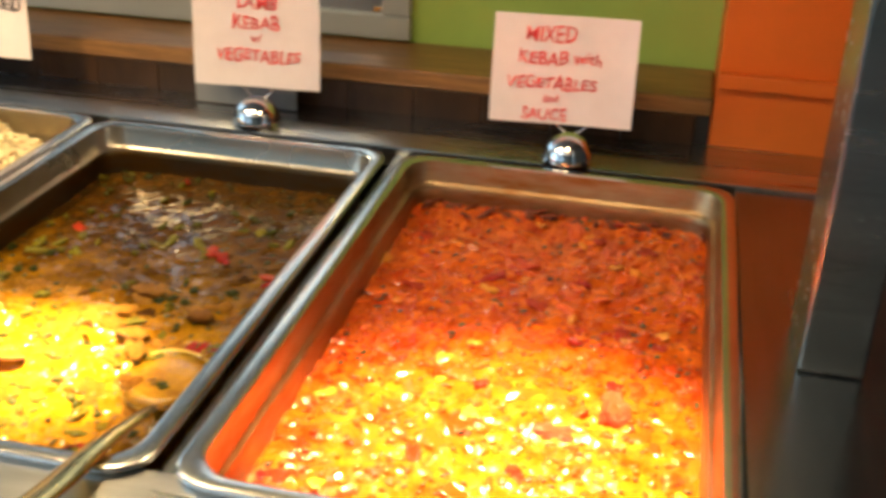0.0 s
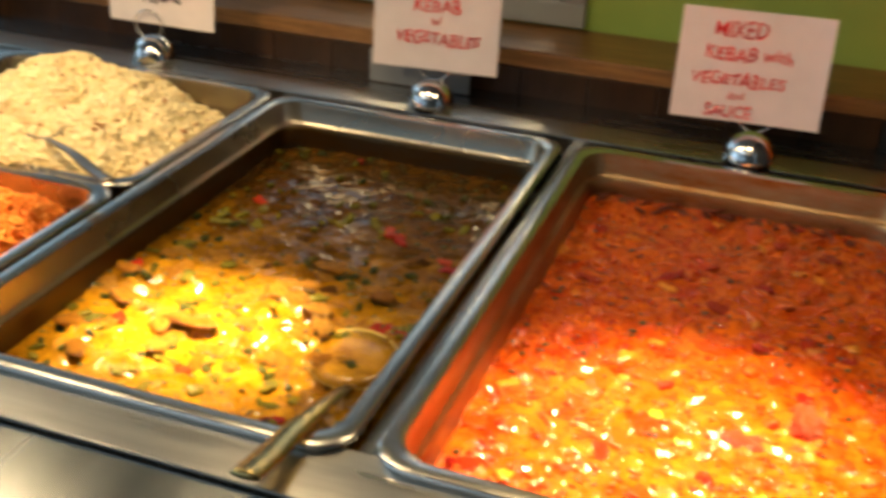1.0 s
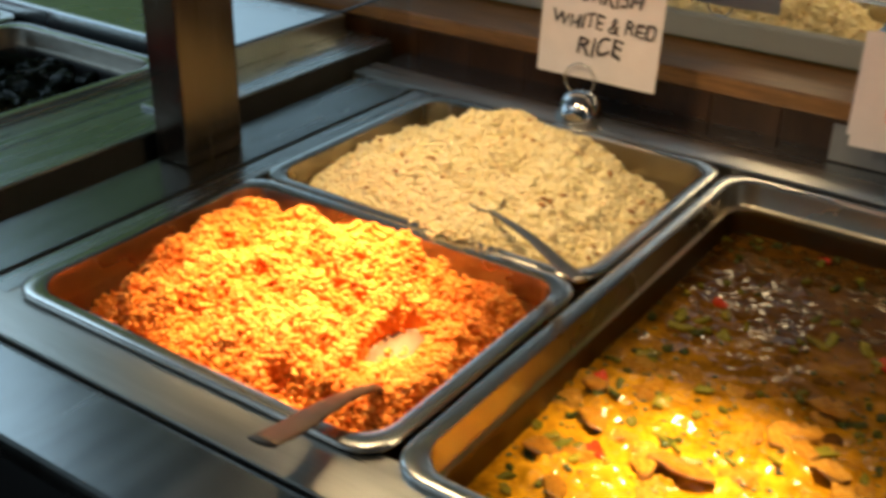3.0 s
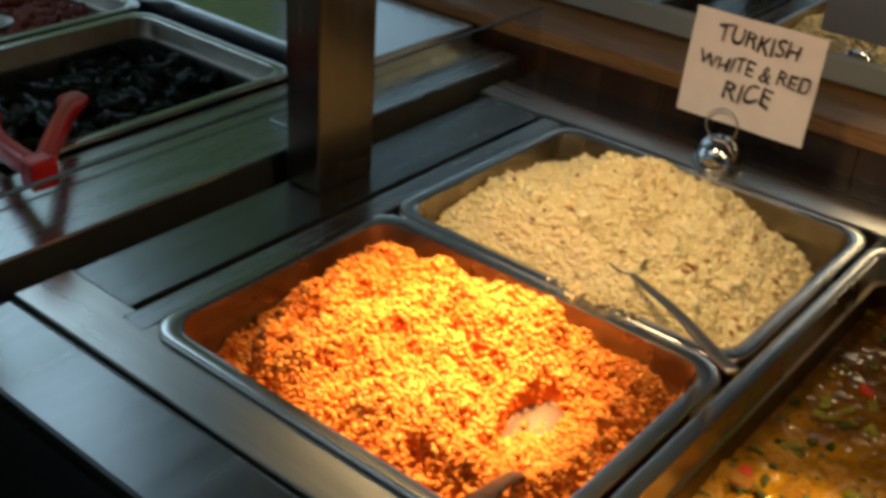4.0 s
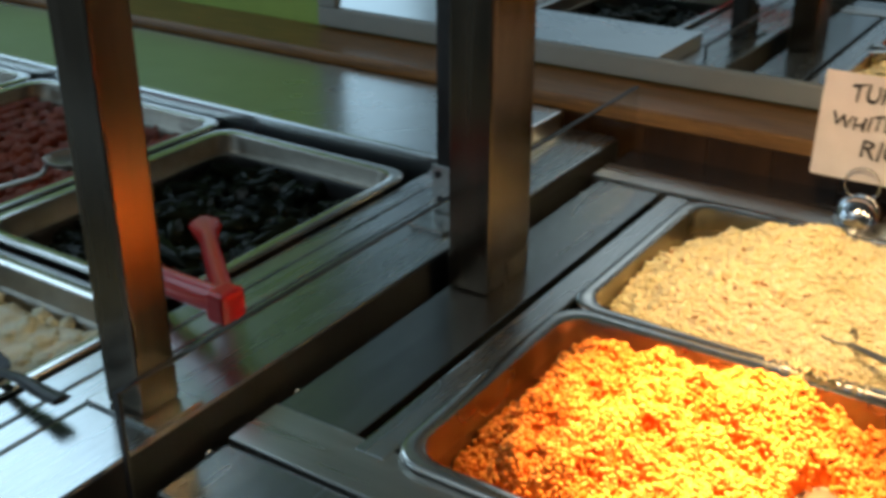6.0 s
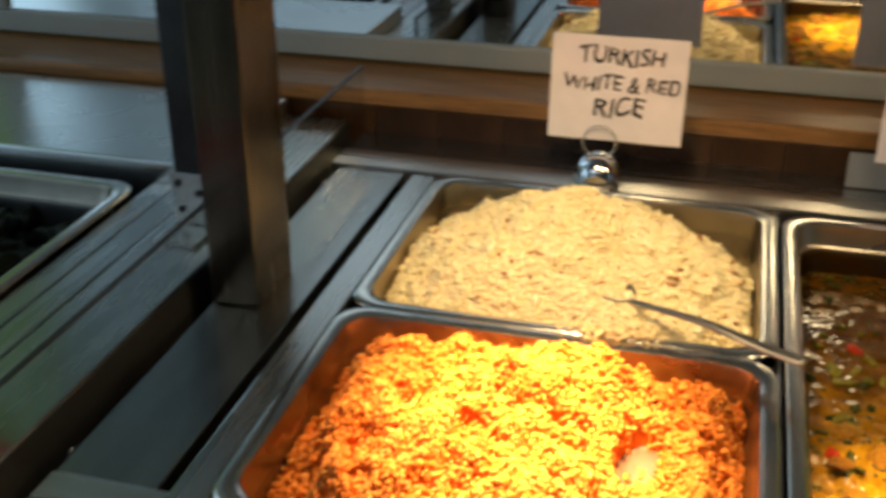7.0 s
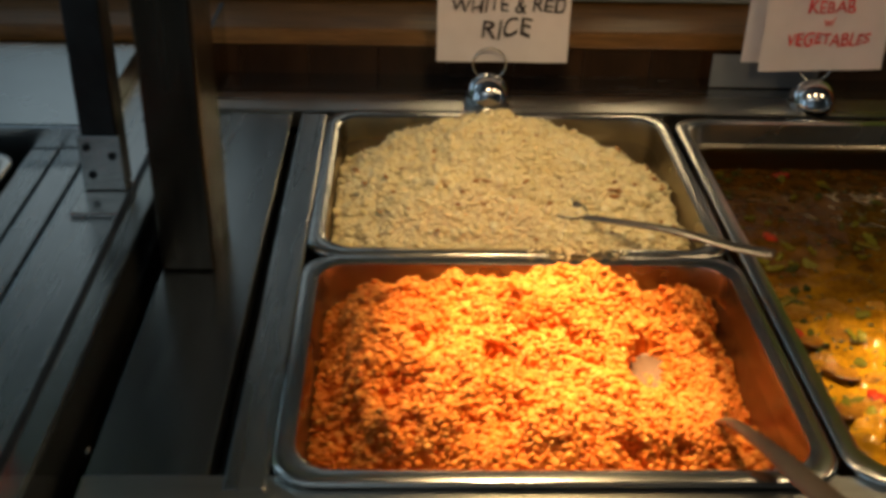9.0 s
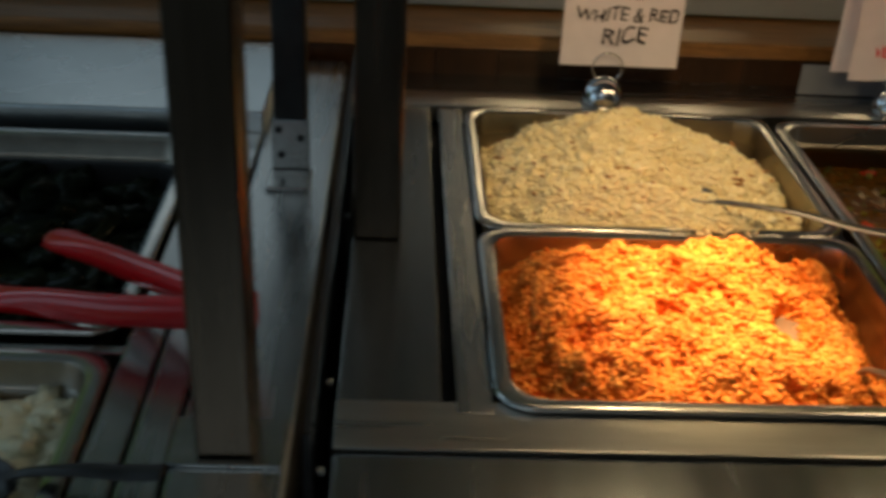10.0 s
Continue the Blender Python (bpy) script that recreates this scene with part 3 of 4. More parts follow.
# yellow stew
CB = (0.370, 0.642, 0.022, 0.514)


def curry_h(x, y):
    front = smoothstep(0.34, 0.16, y)
    h = 0.880 + 0.0012 * fbm(x, y, 25, 1.3)
    h += front * (0.004 + 0.006 * fbm(x, y, 28, 5.0) + 0.003 * fbm(x, y, 80, 6.0))
    h -= front * 0.012 * (math.exp(-((x - 0.482) / 0.020) ** 2 - ((y - 0.132) / 0.008) ** 2) + 0.8 * math.exp(-((x - 0.554) / 0.014) ** 2 - ((y - 0.189) / 0.006) ** 2))
    h -= front * 0.012 * smoothstep(0.06, 0.0, x - 0.366) * smoothstep(0.20, 0.05, y)
    return h


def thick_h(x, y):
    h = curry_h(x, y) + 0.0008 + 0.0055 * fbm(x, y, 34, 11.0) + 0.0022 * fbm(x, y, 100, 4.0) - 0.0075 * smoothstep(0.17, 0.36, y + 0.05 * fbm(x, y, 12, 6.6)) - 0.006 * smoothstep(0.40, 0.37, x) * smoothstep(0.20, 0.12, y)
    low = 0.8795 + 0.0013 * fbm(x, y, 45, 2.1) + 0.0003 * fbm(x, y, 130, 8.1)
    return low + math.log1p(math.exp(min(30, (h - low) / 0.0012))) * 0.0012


def slab(rng, cx, cy, cz, a, b, h, tilt):
    """An irregular flat slice with soft edges."""
    n = 11
    p, q, w = rng.uniform(0, 6.28), rng.uniform(0, 6.28), rng.uniform(0, 6.28)
    rad = [1 + 0.20 * math.sin(1.14 * i + p) + 0.13 * math.sin(1.71 * i + q) + 0.07 * math.sin(2.86 * i + w) + rng.uniform(-0.05, 0.05) for i in range(n)]
    yaw = rng.uniform(0, 6.28)
    tx, ty = rng.normal(0, tilt), rng.normal(0, tilt)
    m = Matrix.Translation((cx, cy, cz)) @ Euler((tx, ty, yaw)).to_matrix().to_4x4()
    rings = []
    for s, zz in ((0.86, -h), (1.0, -h * 0.3), (1.0, h * 0.4), (0.82, h), (0.4, h * 1.25)):
        rings.append([m @ Vector((a * s * rad[i] * math.cos(6.283 * i / n), b * s * rad[i] * math.sin(6.283 * i / n), zz + h * 0.8 * math.sin(i * 2.1 + yaw * 3) * s)) for i in range(n)])
    return rings


SHAPES = {}


def slabs(name, rng, items, material, parent, label="", turn=None):
    """Slices and lumps, each an object of its own; eight shapes serve all of one kind."""
    key = (name, material.name)
    if key not in SHAPES:
        SHAPES[key] = []
        for _ in range(8):
            bm = loft(slab(rng, 0, 0, 0, 1.0, 1.0, 1.0, 0.0), True, True, True)
            bmesh.ops.recalc_face_normals(bm, faces=bm.faces)
            me = bpy.data.meshes.new(name)
            bm.to_mesh(me)
            bm.free()
            me.materials.append(material)
            me.polygons.foreach_set("use_smooth", [True] * len(me.polygons))
            SHAPES[key].append(me)
    for cx, cy, cz, a, b, h, tilt in items:
        ob = new(name, SHAPES[key][rng.integers(8)])
        ob.parent = parent
        ob.location = Vector((cx, cy, cz)) - parent.location
        ob.rotation_euler = turn or (rng.normal(0, tilt), rng.normal(0, tilt), rng.uniform(0, 6.28))
        ob.scale = (a, b, h)
        if label:
            tagged(ob, label)


curry = thing("yellow_stew", "yellow-brown stew of sliced meat, peppers and oil", "stew", at=(0.51, 0.27, 0.84))
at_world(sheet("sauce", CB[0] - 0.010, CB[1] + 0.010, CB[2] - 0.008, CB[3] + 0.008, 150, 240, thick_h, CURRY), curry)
front = [(x, y) for x, y in sample(rng, 420, *CB) if y < 0.30]
slabs("meat_slice", rng, [(x, y, thick_h(x, y) - 0.0016, rng.uniform(0.007, 0.015), rng.uniform(0.005, 0.010), rng.uniform(0.0022, 0.0038), 0.18) for x, y in front[:58]], MEAT, curry)
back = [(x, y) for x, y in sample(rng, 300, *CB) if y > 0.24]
slabs("meat_slice", rng, [(x, y, thick_h(x, y) - 0.0008, rng.uniform(0.005, 0.012), rng.uniform(0.004, 0.008), 0.0016, 0.08) for x, y in back[:40]], DIMMEAT, curry)
slabs("pepper_piece", rng, [(x, y, thick_h(x, y) + 0.0012, rng.uniform(0.002, 0.0075), rng.uniform(0.002, 0.0042), 0.0014, 0.25) for x, y in sample(rng, 190, *CB) if y < 0.30 or rng.random() < 0.45], GREENVEG, curry)
LIME = grain_mat("pale_green_pepper", [(0.11, 0.11, 0.008), (0.17, 0.165, 0.012), (0.15, 0.115, 0.008)], 0.2, coat=0.1, grit=0.3, spec=0.3)
slabs("celery_piece", rng, [(x, y, thick_h(x, y) + 0.0008, rng.uniform(0.005, 0.011), rng.uniform(0.003, 0.006), 0.0016, 0.2) for x, y in sample(rng, 42, *CB) if y < 0.42], LIME, curry)
# large slices that stand proud, their near edges raised over dark hollows
for cx, cy, a, b, lift, yaw in ((0.474, 0.149, 0.022, 0.011, 0.34, 0.1), (0.552, 0.203, 0.016, 0.009, 0.30, -0.15), (0.570, 0.175, 0.009, 0.014, 0.12, 0.3), (0.390, 0.117, 0.015, 0.008, 0.22, 0.0), (0.471, 0.106, 0.009, 0.010, 0.2, 0.8), (0.403, 0.165, 0.013, 0.009, 0.18, -0.3), (0.522, 0.226, 0.016, 0.009, 0.12, 0.5), (0.444, 0.060, 0.013, 0.008, 0.15, 0.2), (0.418, 0.085, 0.011, 0.008, 0.2, -0.5), (0.592, 0.240, 0.012, 0.008, 0.2, 0.2), (0.507, 0.166, 0.012, 0.009, 0.1, 0.9), (0.389, 0.195, 0.011, 0.008, 0.25, 0.1), (0.530, 0.272, 0.014, 0.010, 0.2, 0.1)):
    slabs("meat_slice", rng, [(cx, cy, thick_h(cx, cy) + 0.003 + b * lift * 0.5, a, b, 0.0026, 0.0)], MEAT, curry, turn=(-lift, 0.05, yaw))
reds = [(x + 0.006, y) for x, y in [(0.449, 0.500), (0.409, 0.373), (0.547, 0.356), (0.556, 0.348), (0.540, 0.362), (0.607, 0.327), (0.615, 0.315), (0.603, 0.198), (0.611, 0.192), (0.598, 0.206), (0.415, 0.136), (0.497, 0.093), (0.376, 0.212), (0.575, 0.060), (0.43, 0.045)]]
slabs("red_pepper_piece", rng, [(x + rng.normal(0, 0.003), y, thick_h(x, y) + 0.001, rng.uniform(0.006, 0.011), rng.uniform(0.004, 0.007), 0.0018, 0.15) for x, y in reds], REDVEG, curry)
pts = sample(rng, 800, *CB)
c = np.array([(x, y, thick_h(x, y) + 0.0006) for x, y in pts])
at_world(tagged(scatter("herb_fleck", c, rng.uniform(0.0006, 0.0026, (800, 1)) * np.array([[1.3, 0.8, 0.5]]), octa_shape(), rng, HERB, tilt=0.2), kind="stuff"), curry)

# red stew
RB = (0.699, 0.976, 0.022, 0.514)


def stew_h(x, y):
    h = 0.880 + 0.003 * fbm(x, y, 16, 4.4) + 0.0028 * fbm(x, y, 60, 8.8) + 0.0016 * fbm(x, y, 150, 3.3)
    h += 0.006 * smoothstep(0.47, 0.51, y)
    h -= 0.004 * math.exp(-((x - 0.885) / 0.025) ** 2 - ((y - 0.163) / 0.010) ** 2)
    return h


stew = thing("red_kebab_stew", "orange-red kebab stew with vegetables, oily surface", "stew", at=(0.84, 0.27, 0.84))
at_world(sheet("sauce", RB[0] - 0.006, RB[1] + 0.006, RB[2] - 0.006, RB[3] + 0.006, 150, 240, stew_h, STEW), stew)
slabs("meat_lump", rng, [(x, y, stew_h(x, y) - 0.0015, rng.uniform(0.006, 0.014), rng.uniform(0.005, 0.010), rng.uniform(0.0016, 0.0032), 0.2) for x, y in sample(rng, 110, *RB)], STEWBITS, stew)
crust = [(RB[0] + 0.004 + 0.276 * rng.random(), 0.507 + rng.normal(0, 0.006), 0.885 + abs(rng.normal(0, 0.003)), rng.uniform(0.004, 0.016), rng.uniform(0.002, 0.005), 0.0012, 0.3) for _ in range(34)]
slabs("dried_crust", rng, crust, mat("dried_sauce", (0.15, 0.024, 0.006), 0.5, 0, 0.3, 50, 0.3, 120), stew, "dark dried sauce at the edge")
slabs("meat_ball", rng, [(0.919, 0.200, stew_h(0.919, 0.200) + 0.003, 0.013, 0.011, 0.008, 0.1), (0.880, 0.172, stew_h(0.880, 0.172) + 0.000, 0.013, 0.008, 0.005, 0.3)], KIBBEH, stew)
slabs("onion_piece", rng, [(x, y, stew_h(x, y) + 0.0002, rng.uniform(0.004, 0.009), rng.uniform(0.003, 0.007), 0.0018, 0.2) for x, y in sample(rng, 24, *RB)], ONION, stew)
slabs("tomato_piece", rng, [(x, y, stew_h(x, y) + 0.0005, rng.uniform(0.005, 0.012), rng.uniform(0.005, 0.009), 0.0018, 0.15) for x, y in sample(rng, 26, *RB)], REDVEG, stew)
pts = sample(rng, 420, *RB)
c = np.array([(x, y, stew_h(x, y) + 0.001) for x, y in pts])
at_world(tagged(scatter("herb_fleck", c, rng.uniform(0.0008, 0.003, (420, 1)) * np.array([[1.3, 0.8, 0.5]]), octa_shape(), rng, HERB, tilt=0.3), kind="stuff"), stew)
pts = sample(rng, 1700, *RB)
c = np.array([(x, y, stew_h(x, y) + 0.0003) for x, y in pts])
at_world(tagged(scatter("stew_bit", c, rng.uniform(0.0012, 0.0035, (1700, 1)) * np.array([[1.2, 1.0, 0.6]]), ball_shape(), rng, STEWBITS, tilt=0.4), kind="stuff"), stew)


# ---- serving tools ----
def spoon(name, label, bowl, neck, tip, a=0.035, b=0.024, metal=None, filled=None, roll=0.0, wide=0.0075, coated=None):
    metal = metal or SPOONSTEEL
    t = thing(name, label, "spoon", "serving spoons", at=bowl)
    bw, nk, tp = Vector(bowl), Vector(neck), Vector(tip)
    d = (bw - nk)
    d.z = 0
    d.normalize()
    s = Vector((-d.y, d.x, 0))
    up = Vector((0, 0, math.cos(radians(roll)))) + s * math.sin(radians(roll))
    s = s * math.cos(radians(roll)) - Vector((0, 0, math.sin(radians(roll))))
    rings = []
    for f, dz in ((1.0, 0.002), (0.97, 0.0), (0.75, -0.006), (0.4, -0.010), (0.12, -0.0112)):
        rings.append([bw + d * a * f * math.cos(6.2832 * k / 20) + s * b * f * math.sin(6.2832 * k / 20) + up * dz for k in range(20)])
    top = [[p + up * 0.0012 for p in r] for r in rings]
    at_world(part("bowl", loft(top[::-1] + rings, True, True, True), coated or metal, None, "", True), t)
    path = smooth_path([bw - d * a * 0.9, nk, nk.lerp(tp, 0.4) + Vector((0, 0, 0.003)), nk.lerp(tp, 0.75), tp], 6)
    n = len(path)
    if filled:
        disc = [[bw + d * a * f * math.cos(6.2832 * k / 20) + s * b * f * math.sin(6.2832 * k / 20) + up * dz for k in range(20)] for f, dz in ((0.96, 0.0016), (0.6, 0.0030), (0.2, 0.0036))]
        at_world(part("sauce", loft(disc, True, True, True), filled, None, "", True), t)
    at_world(part("handle", sweep(path, [wide * (0.45 + 0.55 * smoothstep(0.15, 0.8, i / (n - 1))) for i in range(n)], [0.0024] * n), metal, None, "", True), t)
    return t


# bulgur reflected in the steel bowl is put into its brown colour
spoon("serving_spoon", "steel serving spoon sunk in the orange bulgur", (0.270, 0.122, 0.8985), (0.290, 0.069, 0.918), (0.312, -0.056, 0.962), 0.046, 0.027, mat("brown_spoon_steel", (0.27, 0.21, 0.16), 0.52, 1.0, 0.15, 20), None, 10.0, 0.0095, mat("reflection_tinted_bowl", (0.20, 0.11, 0.06), 0.7, 0.4, 0.15, 30, second=(0.26, 0.15, 0.09)))
spoon("serving_spoon", "steel serving spoon stuck in the white rice", (0.205, 0.332, 0.934), (0.244, 0.296, 0.940), (0.358, 0.222, 0.952), 0.034, 0.018, mat("dark_spoon_steel", (0.24, 0.23, 0.22), 0.34, 1.0, 0.15, 20), wide=0.0062)
# ladle handle: gold reflected from the food is put into its steel colour
spoon("serving_spoon", "steel ladle spoon lying in the yellow stew", (0.606, 0.150, 0.8860), (0.630, 0.082, 0.912), (0.632, -0.052, 0.942), 0.040, 0.033, mat("gold_tinted_steel", (0.56, 0.42, 0.17), 0.2, 1.0, 0.3, 30), THICK, 0.0, 0.0095, mat("sauce_coated_bowl", (0.66, 0.44, 0.07), 0.18, 0, 0.15, 30, coat=0.3))


# ---- heat lamps over the pans ----
GLOW = bpy.data.materials.new("glowing_bulb")
GLOW.use_nodes = True
GLOW.node_tree.nodes["Principled BSDF"].inputs["Emission Color"].default_value = (1.0, 0.74, 0.42, 1)
GLOW.node_tree.nodes["Principled BSDF"].inputs["Emission Strength"].default_value = 30.0
for lx, *_ in HEAT:
    t = thing("heat_lamp", "hanging heat lamp with a steel shade and lit bulb", "heat lamp", "heat lamps over the pans", at=(lx, LAMP_Y, LAMP_Z))

    def lathe(profile, n=24):
        return [[(lx + r * math.cos(6.2832 * k / n), LAMP_Y + r * math.sin(6.2832 * k / n), z) for k in range(n)] for r, z in profile]
    at_world(part("shade", loft(lathe(((0.085, 1.350), (0.087, 1.352), (0.070, 1.42), (0.035, 1.47), (0.012, 1.49), (0.010, 1.488), (0.033, 1.466), (0.068, 1.418))) + lathe(((0.085, 1.350),))), STEEL, None, "", True), t)
    at_world(part("bulb", loft(lathe(((0.004, 1.346), (0.018, 1.350), (0.028, 1.360), (0.033, 1.376), (0.028, 1.395), (0.014, 1.42), (0.012, 1.45))), True, True, True), GLOW, None, "glowing warm bulb", True), t)
    at_world(part("cord", loft(lathe(((0.003, 1.489), (0.003, 2.7)), 8), True, True, True), BLACK), t)


# ---- signs on weighted holders ----
def lettering(text, size, material, parent, m, squeeze=0.88, slant=0.10):
    cu = bpy.data.curves.new("lettering", "FONT")
    cu.body, cu.size, cu.align_x, cu.shear, cu.offset, cu.extrude = text, size, "CENTER", slant, size * 0.005, 0.00015
    cu.resolution_u = 3
    tmp = bpy.data.objects.new("lettering", cu)
    scene.collection.objects.link(tmp)
    me = bpy.data.meshes.new_from_object(tmp.evaluated_get(bpy.context.evaluated_depsgraph_get()))
    bpy.data.objects.remove(tmp)
    # an unsteady hand: strokes wander, letters rise and fall
    s0 = random.random() * 50
    for v in me.vertices:
        x, y = v.co.x, v.co.y
        v.co.x += 0.13 * size * noise.noise(Vector((x / size * 1.3, y / size * 1.6, s0)))
        v.co.y += 0.26 * size * noise.noise(Vector((x / size * 0.9, y / size * 1.1, s0 + 9)))
    ob = finish("lettering", me, material, None, "", False)
    ob.matrix_basis = m @ Matrix.Diagonal((squeeze, 1, 1, 1))
    return at_world(ob, parent)


def sign(label, x, y, cx, w, h, z0, yaw, lean, lines, ink, curl=0.0, roll=0.0, clip=-0.006):
    """A paper card in the ring of a domed chrome holder."""
    t = thing("food_sign", label, "sign", "handwritten signs", at=(x, y, 0.9225))
    rings = []
    for k in range(10):
        a = radians(90 * k / 9)
        r, zz = 0.0255 * math.cos(a * 0.93), 0.9227 + 0.030 * math.sin(a)
        rings.append([(x + r * math.cos(6.2832 * i / 24), y + r * math.sin(6.2832 * i / 24), zz) for i in range(24)])
    at_world(part("weighted_base", loft(rings, True, True, True), CHROME, None, "domed chrome base", True), t)
    ring = bmesh.new()
    rows = []
    for k in range(22):
        a = 6.2832 * k / 22
        rows.append([ring.verts.new((x + (0.017 + 0.0011 * math.cos(6.2832 * j / 6)) * math.sin(a), y + clip + 0.0011 * math.sin(6.2832 * j / 6), 0.966 - (0.017 + 0.0011 * math.cos(6.2832 * j / 6)) * math.cos(a))) for j in range(6)])
    for k in range(22):
        for j in range(6):
            ring.faces.new((rows[k][j], rows[k][(j + 1) % 6], rows[(k + 1) % 22][(j + 1) % 6], rows[(k + 1) % 22][j]))
    at_world(part("wire_ring", ring, CHROME, None, "", True), t)
    m = pose(cx, y, z0, 0, 0, yaw) @ pose(0, 0, 0, 90 - lean, 0, 0) @ pose(0, 0, 0, 0, 0, roll)
    card = bmesh.new()
    nx, ny = 14, 8
    for side in (0.0, -0.0007):
        g = [[card.verts.new(m @ Vector((-w / 2 + w * i / nx, h * j / ny, side + curl * (max(0, i / nx - 0.62) ** 2) * 3 + 0.0009 * math.sin(i * 0.7 + j * 0.5)))) for i in range(nx + 1)] for j in range(ny + 1)]
        for j in range(ny):
            for i in range(nx):
                card.faces.new((g[j][i], g[j][i + 1], g[j + 1][i + 1], g[j + 1][i]))
    sheet_of_paper = at_world(part("card", card, PAPER, None, "white paper card with marker writing", True), t)
    for text, dx, dz, size in lines:
        lettering(text, size, ink, sheet_of_paper, m @ Matrix.Translation((dx, dz, 0.0022)))
    return t


sign("white paper sign reading Turkish white and red rice", 0.166, 0.582, 0.179, 0.134, 0.106, 0.966, 0, 4, (("TURKISH", 0.002, 0.078, 0.024), ("WHITE & RED", 0.004, 0.052, 0.0215), ("RICE", 0.002, 0.025, 0.028)), BLACKINK)
sign("white paper sign reading lamb kebab with vegetables", 0.506, 0.578, 0.508, 0.133, 0.104, 0.963, 5, 4, (("LAMB", 0.002, 0.081, 0.0195), ("KEBAB", 0.0, 0.062, 0.0195), ("w/", 0.0, 0.047, 0.013), ("VEGETABLES", 0.002, 0.027, 0.0180)), REDINK, clip=0.007)
sign("white paper sign reading mixed kebab with vegetables and sauce", 0.836, 0.566, 0.825, 0.138, 0.104, 0.961, 5, 9, (("MIXED", -0.014, 0.080, 0.0185), ("KEBAB with", -0.004, 0.058, 0.0185), ("VEGETABLES", -0.011, 0.034, 0.0175), ("and", -0.010, 0.022, 0.012), ("SAUCE", -0.016, 0.005, 0.0165)), REDINK, curl=0.012, clip=0.012)
spare = thing("folded_card", "blank folded white card behind the lamb sign", "card", at=(0.47, 0.60, 0.9225))
at_world(part("card", box(0.432, 0.53, 0.602, 0.603, 0.962, 1.06), PAPER), spare)
grey = thing("price_card", "small dark grey blank card leaning at the backsplash", "card", at=(0.45, 0.62, 0.9225))
at_world(part("card", box(0.412, 0.53, 0.634, 0.636, 0.921, 0.958), GREYCARD), grey)

# ---- acrylic divider ----
divider = thing("acrylic_divider", "low clear acrylic panel screwed between the counters", "divider", at=(-0.114, 0.25, 0.88))
pane = at_world(part("pane", box(-0.1165, -0.1125, -0.115, 0.661, 0.885, 0.997, 0.0008), GLASS), divider)
pane.visible_shadow = False
at_world(part("edge", box(-0.1167, -0.1123, -0.117, 0.661, 0.9972, 0.9985), DARKMETAL, None, "dark upper edge"), divider)
at_world(part("edge", box(-0.1167, -0.1123, -0.1175, -0.1155, 0.885, 0.9985), DARKMETAL, None, "dark front edge"), divider)
for sy in (-0.05, 0.045, 0.3, 0.52):
    bm = bmesh.new()
    bmesh.ops.create_uvsphere(bm, u_segments=12, v_segments=6, radius=0.004, matrix=Matrix.Translation((-0.1115, sy, 0.912)) @ Matrix.Diagonal((0.5, 1, 1, 1)))
    at_world(part("screw", bm, CHROME, None, "", True), divider)

# ---- salad counter ----
earlier = set(scene.objects)
salad = thing("salad_counter", "stainless steel cold salad counter with sunken pans", "counter", at=(-0.9, 0.2, 0.0))


def salad_part(name, bm, material, label="", smooth=False):
    return at_world(part(name, bm, material, None, label, smooth), salad)


SALAD_X = -0.034
SX0, SX1 = -1.75, -0.0965
salad_part("side_deck", box(-0.168, SX1, -0.42, 0.648, 0.90, 0.936, 0.002), STEEL_Y)
salad_part("post_foot", box(-0.170, -0.100, -0.076, -0.030, 0.9362, 0.9392, 0.001), STEEL)
salad_part("rail", box(-0.196, -0.171, -0.42, 0.431, 0.90, 0.935, 0.002), STEEL_Y)
salad_part("rail", box(-0.2235, -0.199, -0.42, 0.431, 0.90, 0.934, 0.002), STEEL_Y)
salad_part("back_deck", box(SX0, -0.1685, 0.432, 0.6485, 0.90, 0.957, 0.003), mat("mirror_polished_steel", (0.74, 0.78, 0.79), 0.26, 1.0, 0.08, 3))
salad_part("front_deck", box(SX0, -0.1685, -0.50, -0.421, 0.90, 0.9355, 0.002), DECK)
salad_part("well_floor", box(SX0, -0.2, -0.42, 0.45, 0.78, 0.79), BLACK)
salad_part("cross_bar", box(SX0, -0.223, 0.046, 0.058, 0.915, 0.932, 0.002), STEEL)
salad_part("front_apron", box(SX0, SX1, -0.52, -0.505, 0.05, 0.934, 0.004), DARKMETAL)
salad_part("end_panel", box(SX1 - 0.012, SX1 - 0.001, -0.50, 0.65, 0.05, 0.8995), BLACK)
# black strip over the deck's side face, painting the dark gap between counters
salad_part("gap_shade", box(-0.0963, -0.0950, -0.42, 0.646, 0.86, 0.9345), BLACK)
upright("guard_post", -0.153, -0.117, -0.070, -0.036, 0.9395, 1.75, "square brushed steel post on the salad counter")
upright("guard_post", -0.149, -0.119, 0.3425, 0.372, 0.936, 1.75, "dark square steel post with bracket on salad counter", DARKMETAL)
bracket = thing("post_bracket", "steel angle bracket screwed to a dark post", "bracket", at=(-0.133, 0.335, 0.936))
at_world(part("upright_plate", box(-0.151, -0.116, 0.3385, 0.3422, 0.9405, 0.990, 0.0012), STEEL), bracket)
at_world(part("foot_plate", box(-0.153, -0.114, 0.299, 0.3422, 0.9363, 0.9402, 0.001), STEEL), bracket)
for bx, bz in ((-0.144, 0.980), (-0.124, 0.972), (-0.142, 0.955)):
    bm = bmesh.new()
    bmesh.ops.create_cone(bm, cap_ends=True, segments=12, radius1=0.0034, radius2=0.0034, depth=0.002, matrix=Matrix.Translation((bx, 0.3382, bz)) @ pose(0, 0, 0, 90))
    at_world(part("bolt", bm, BLACK, None, ""), bracket)

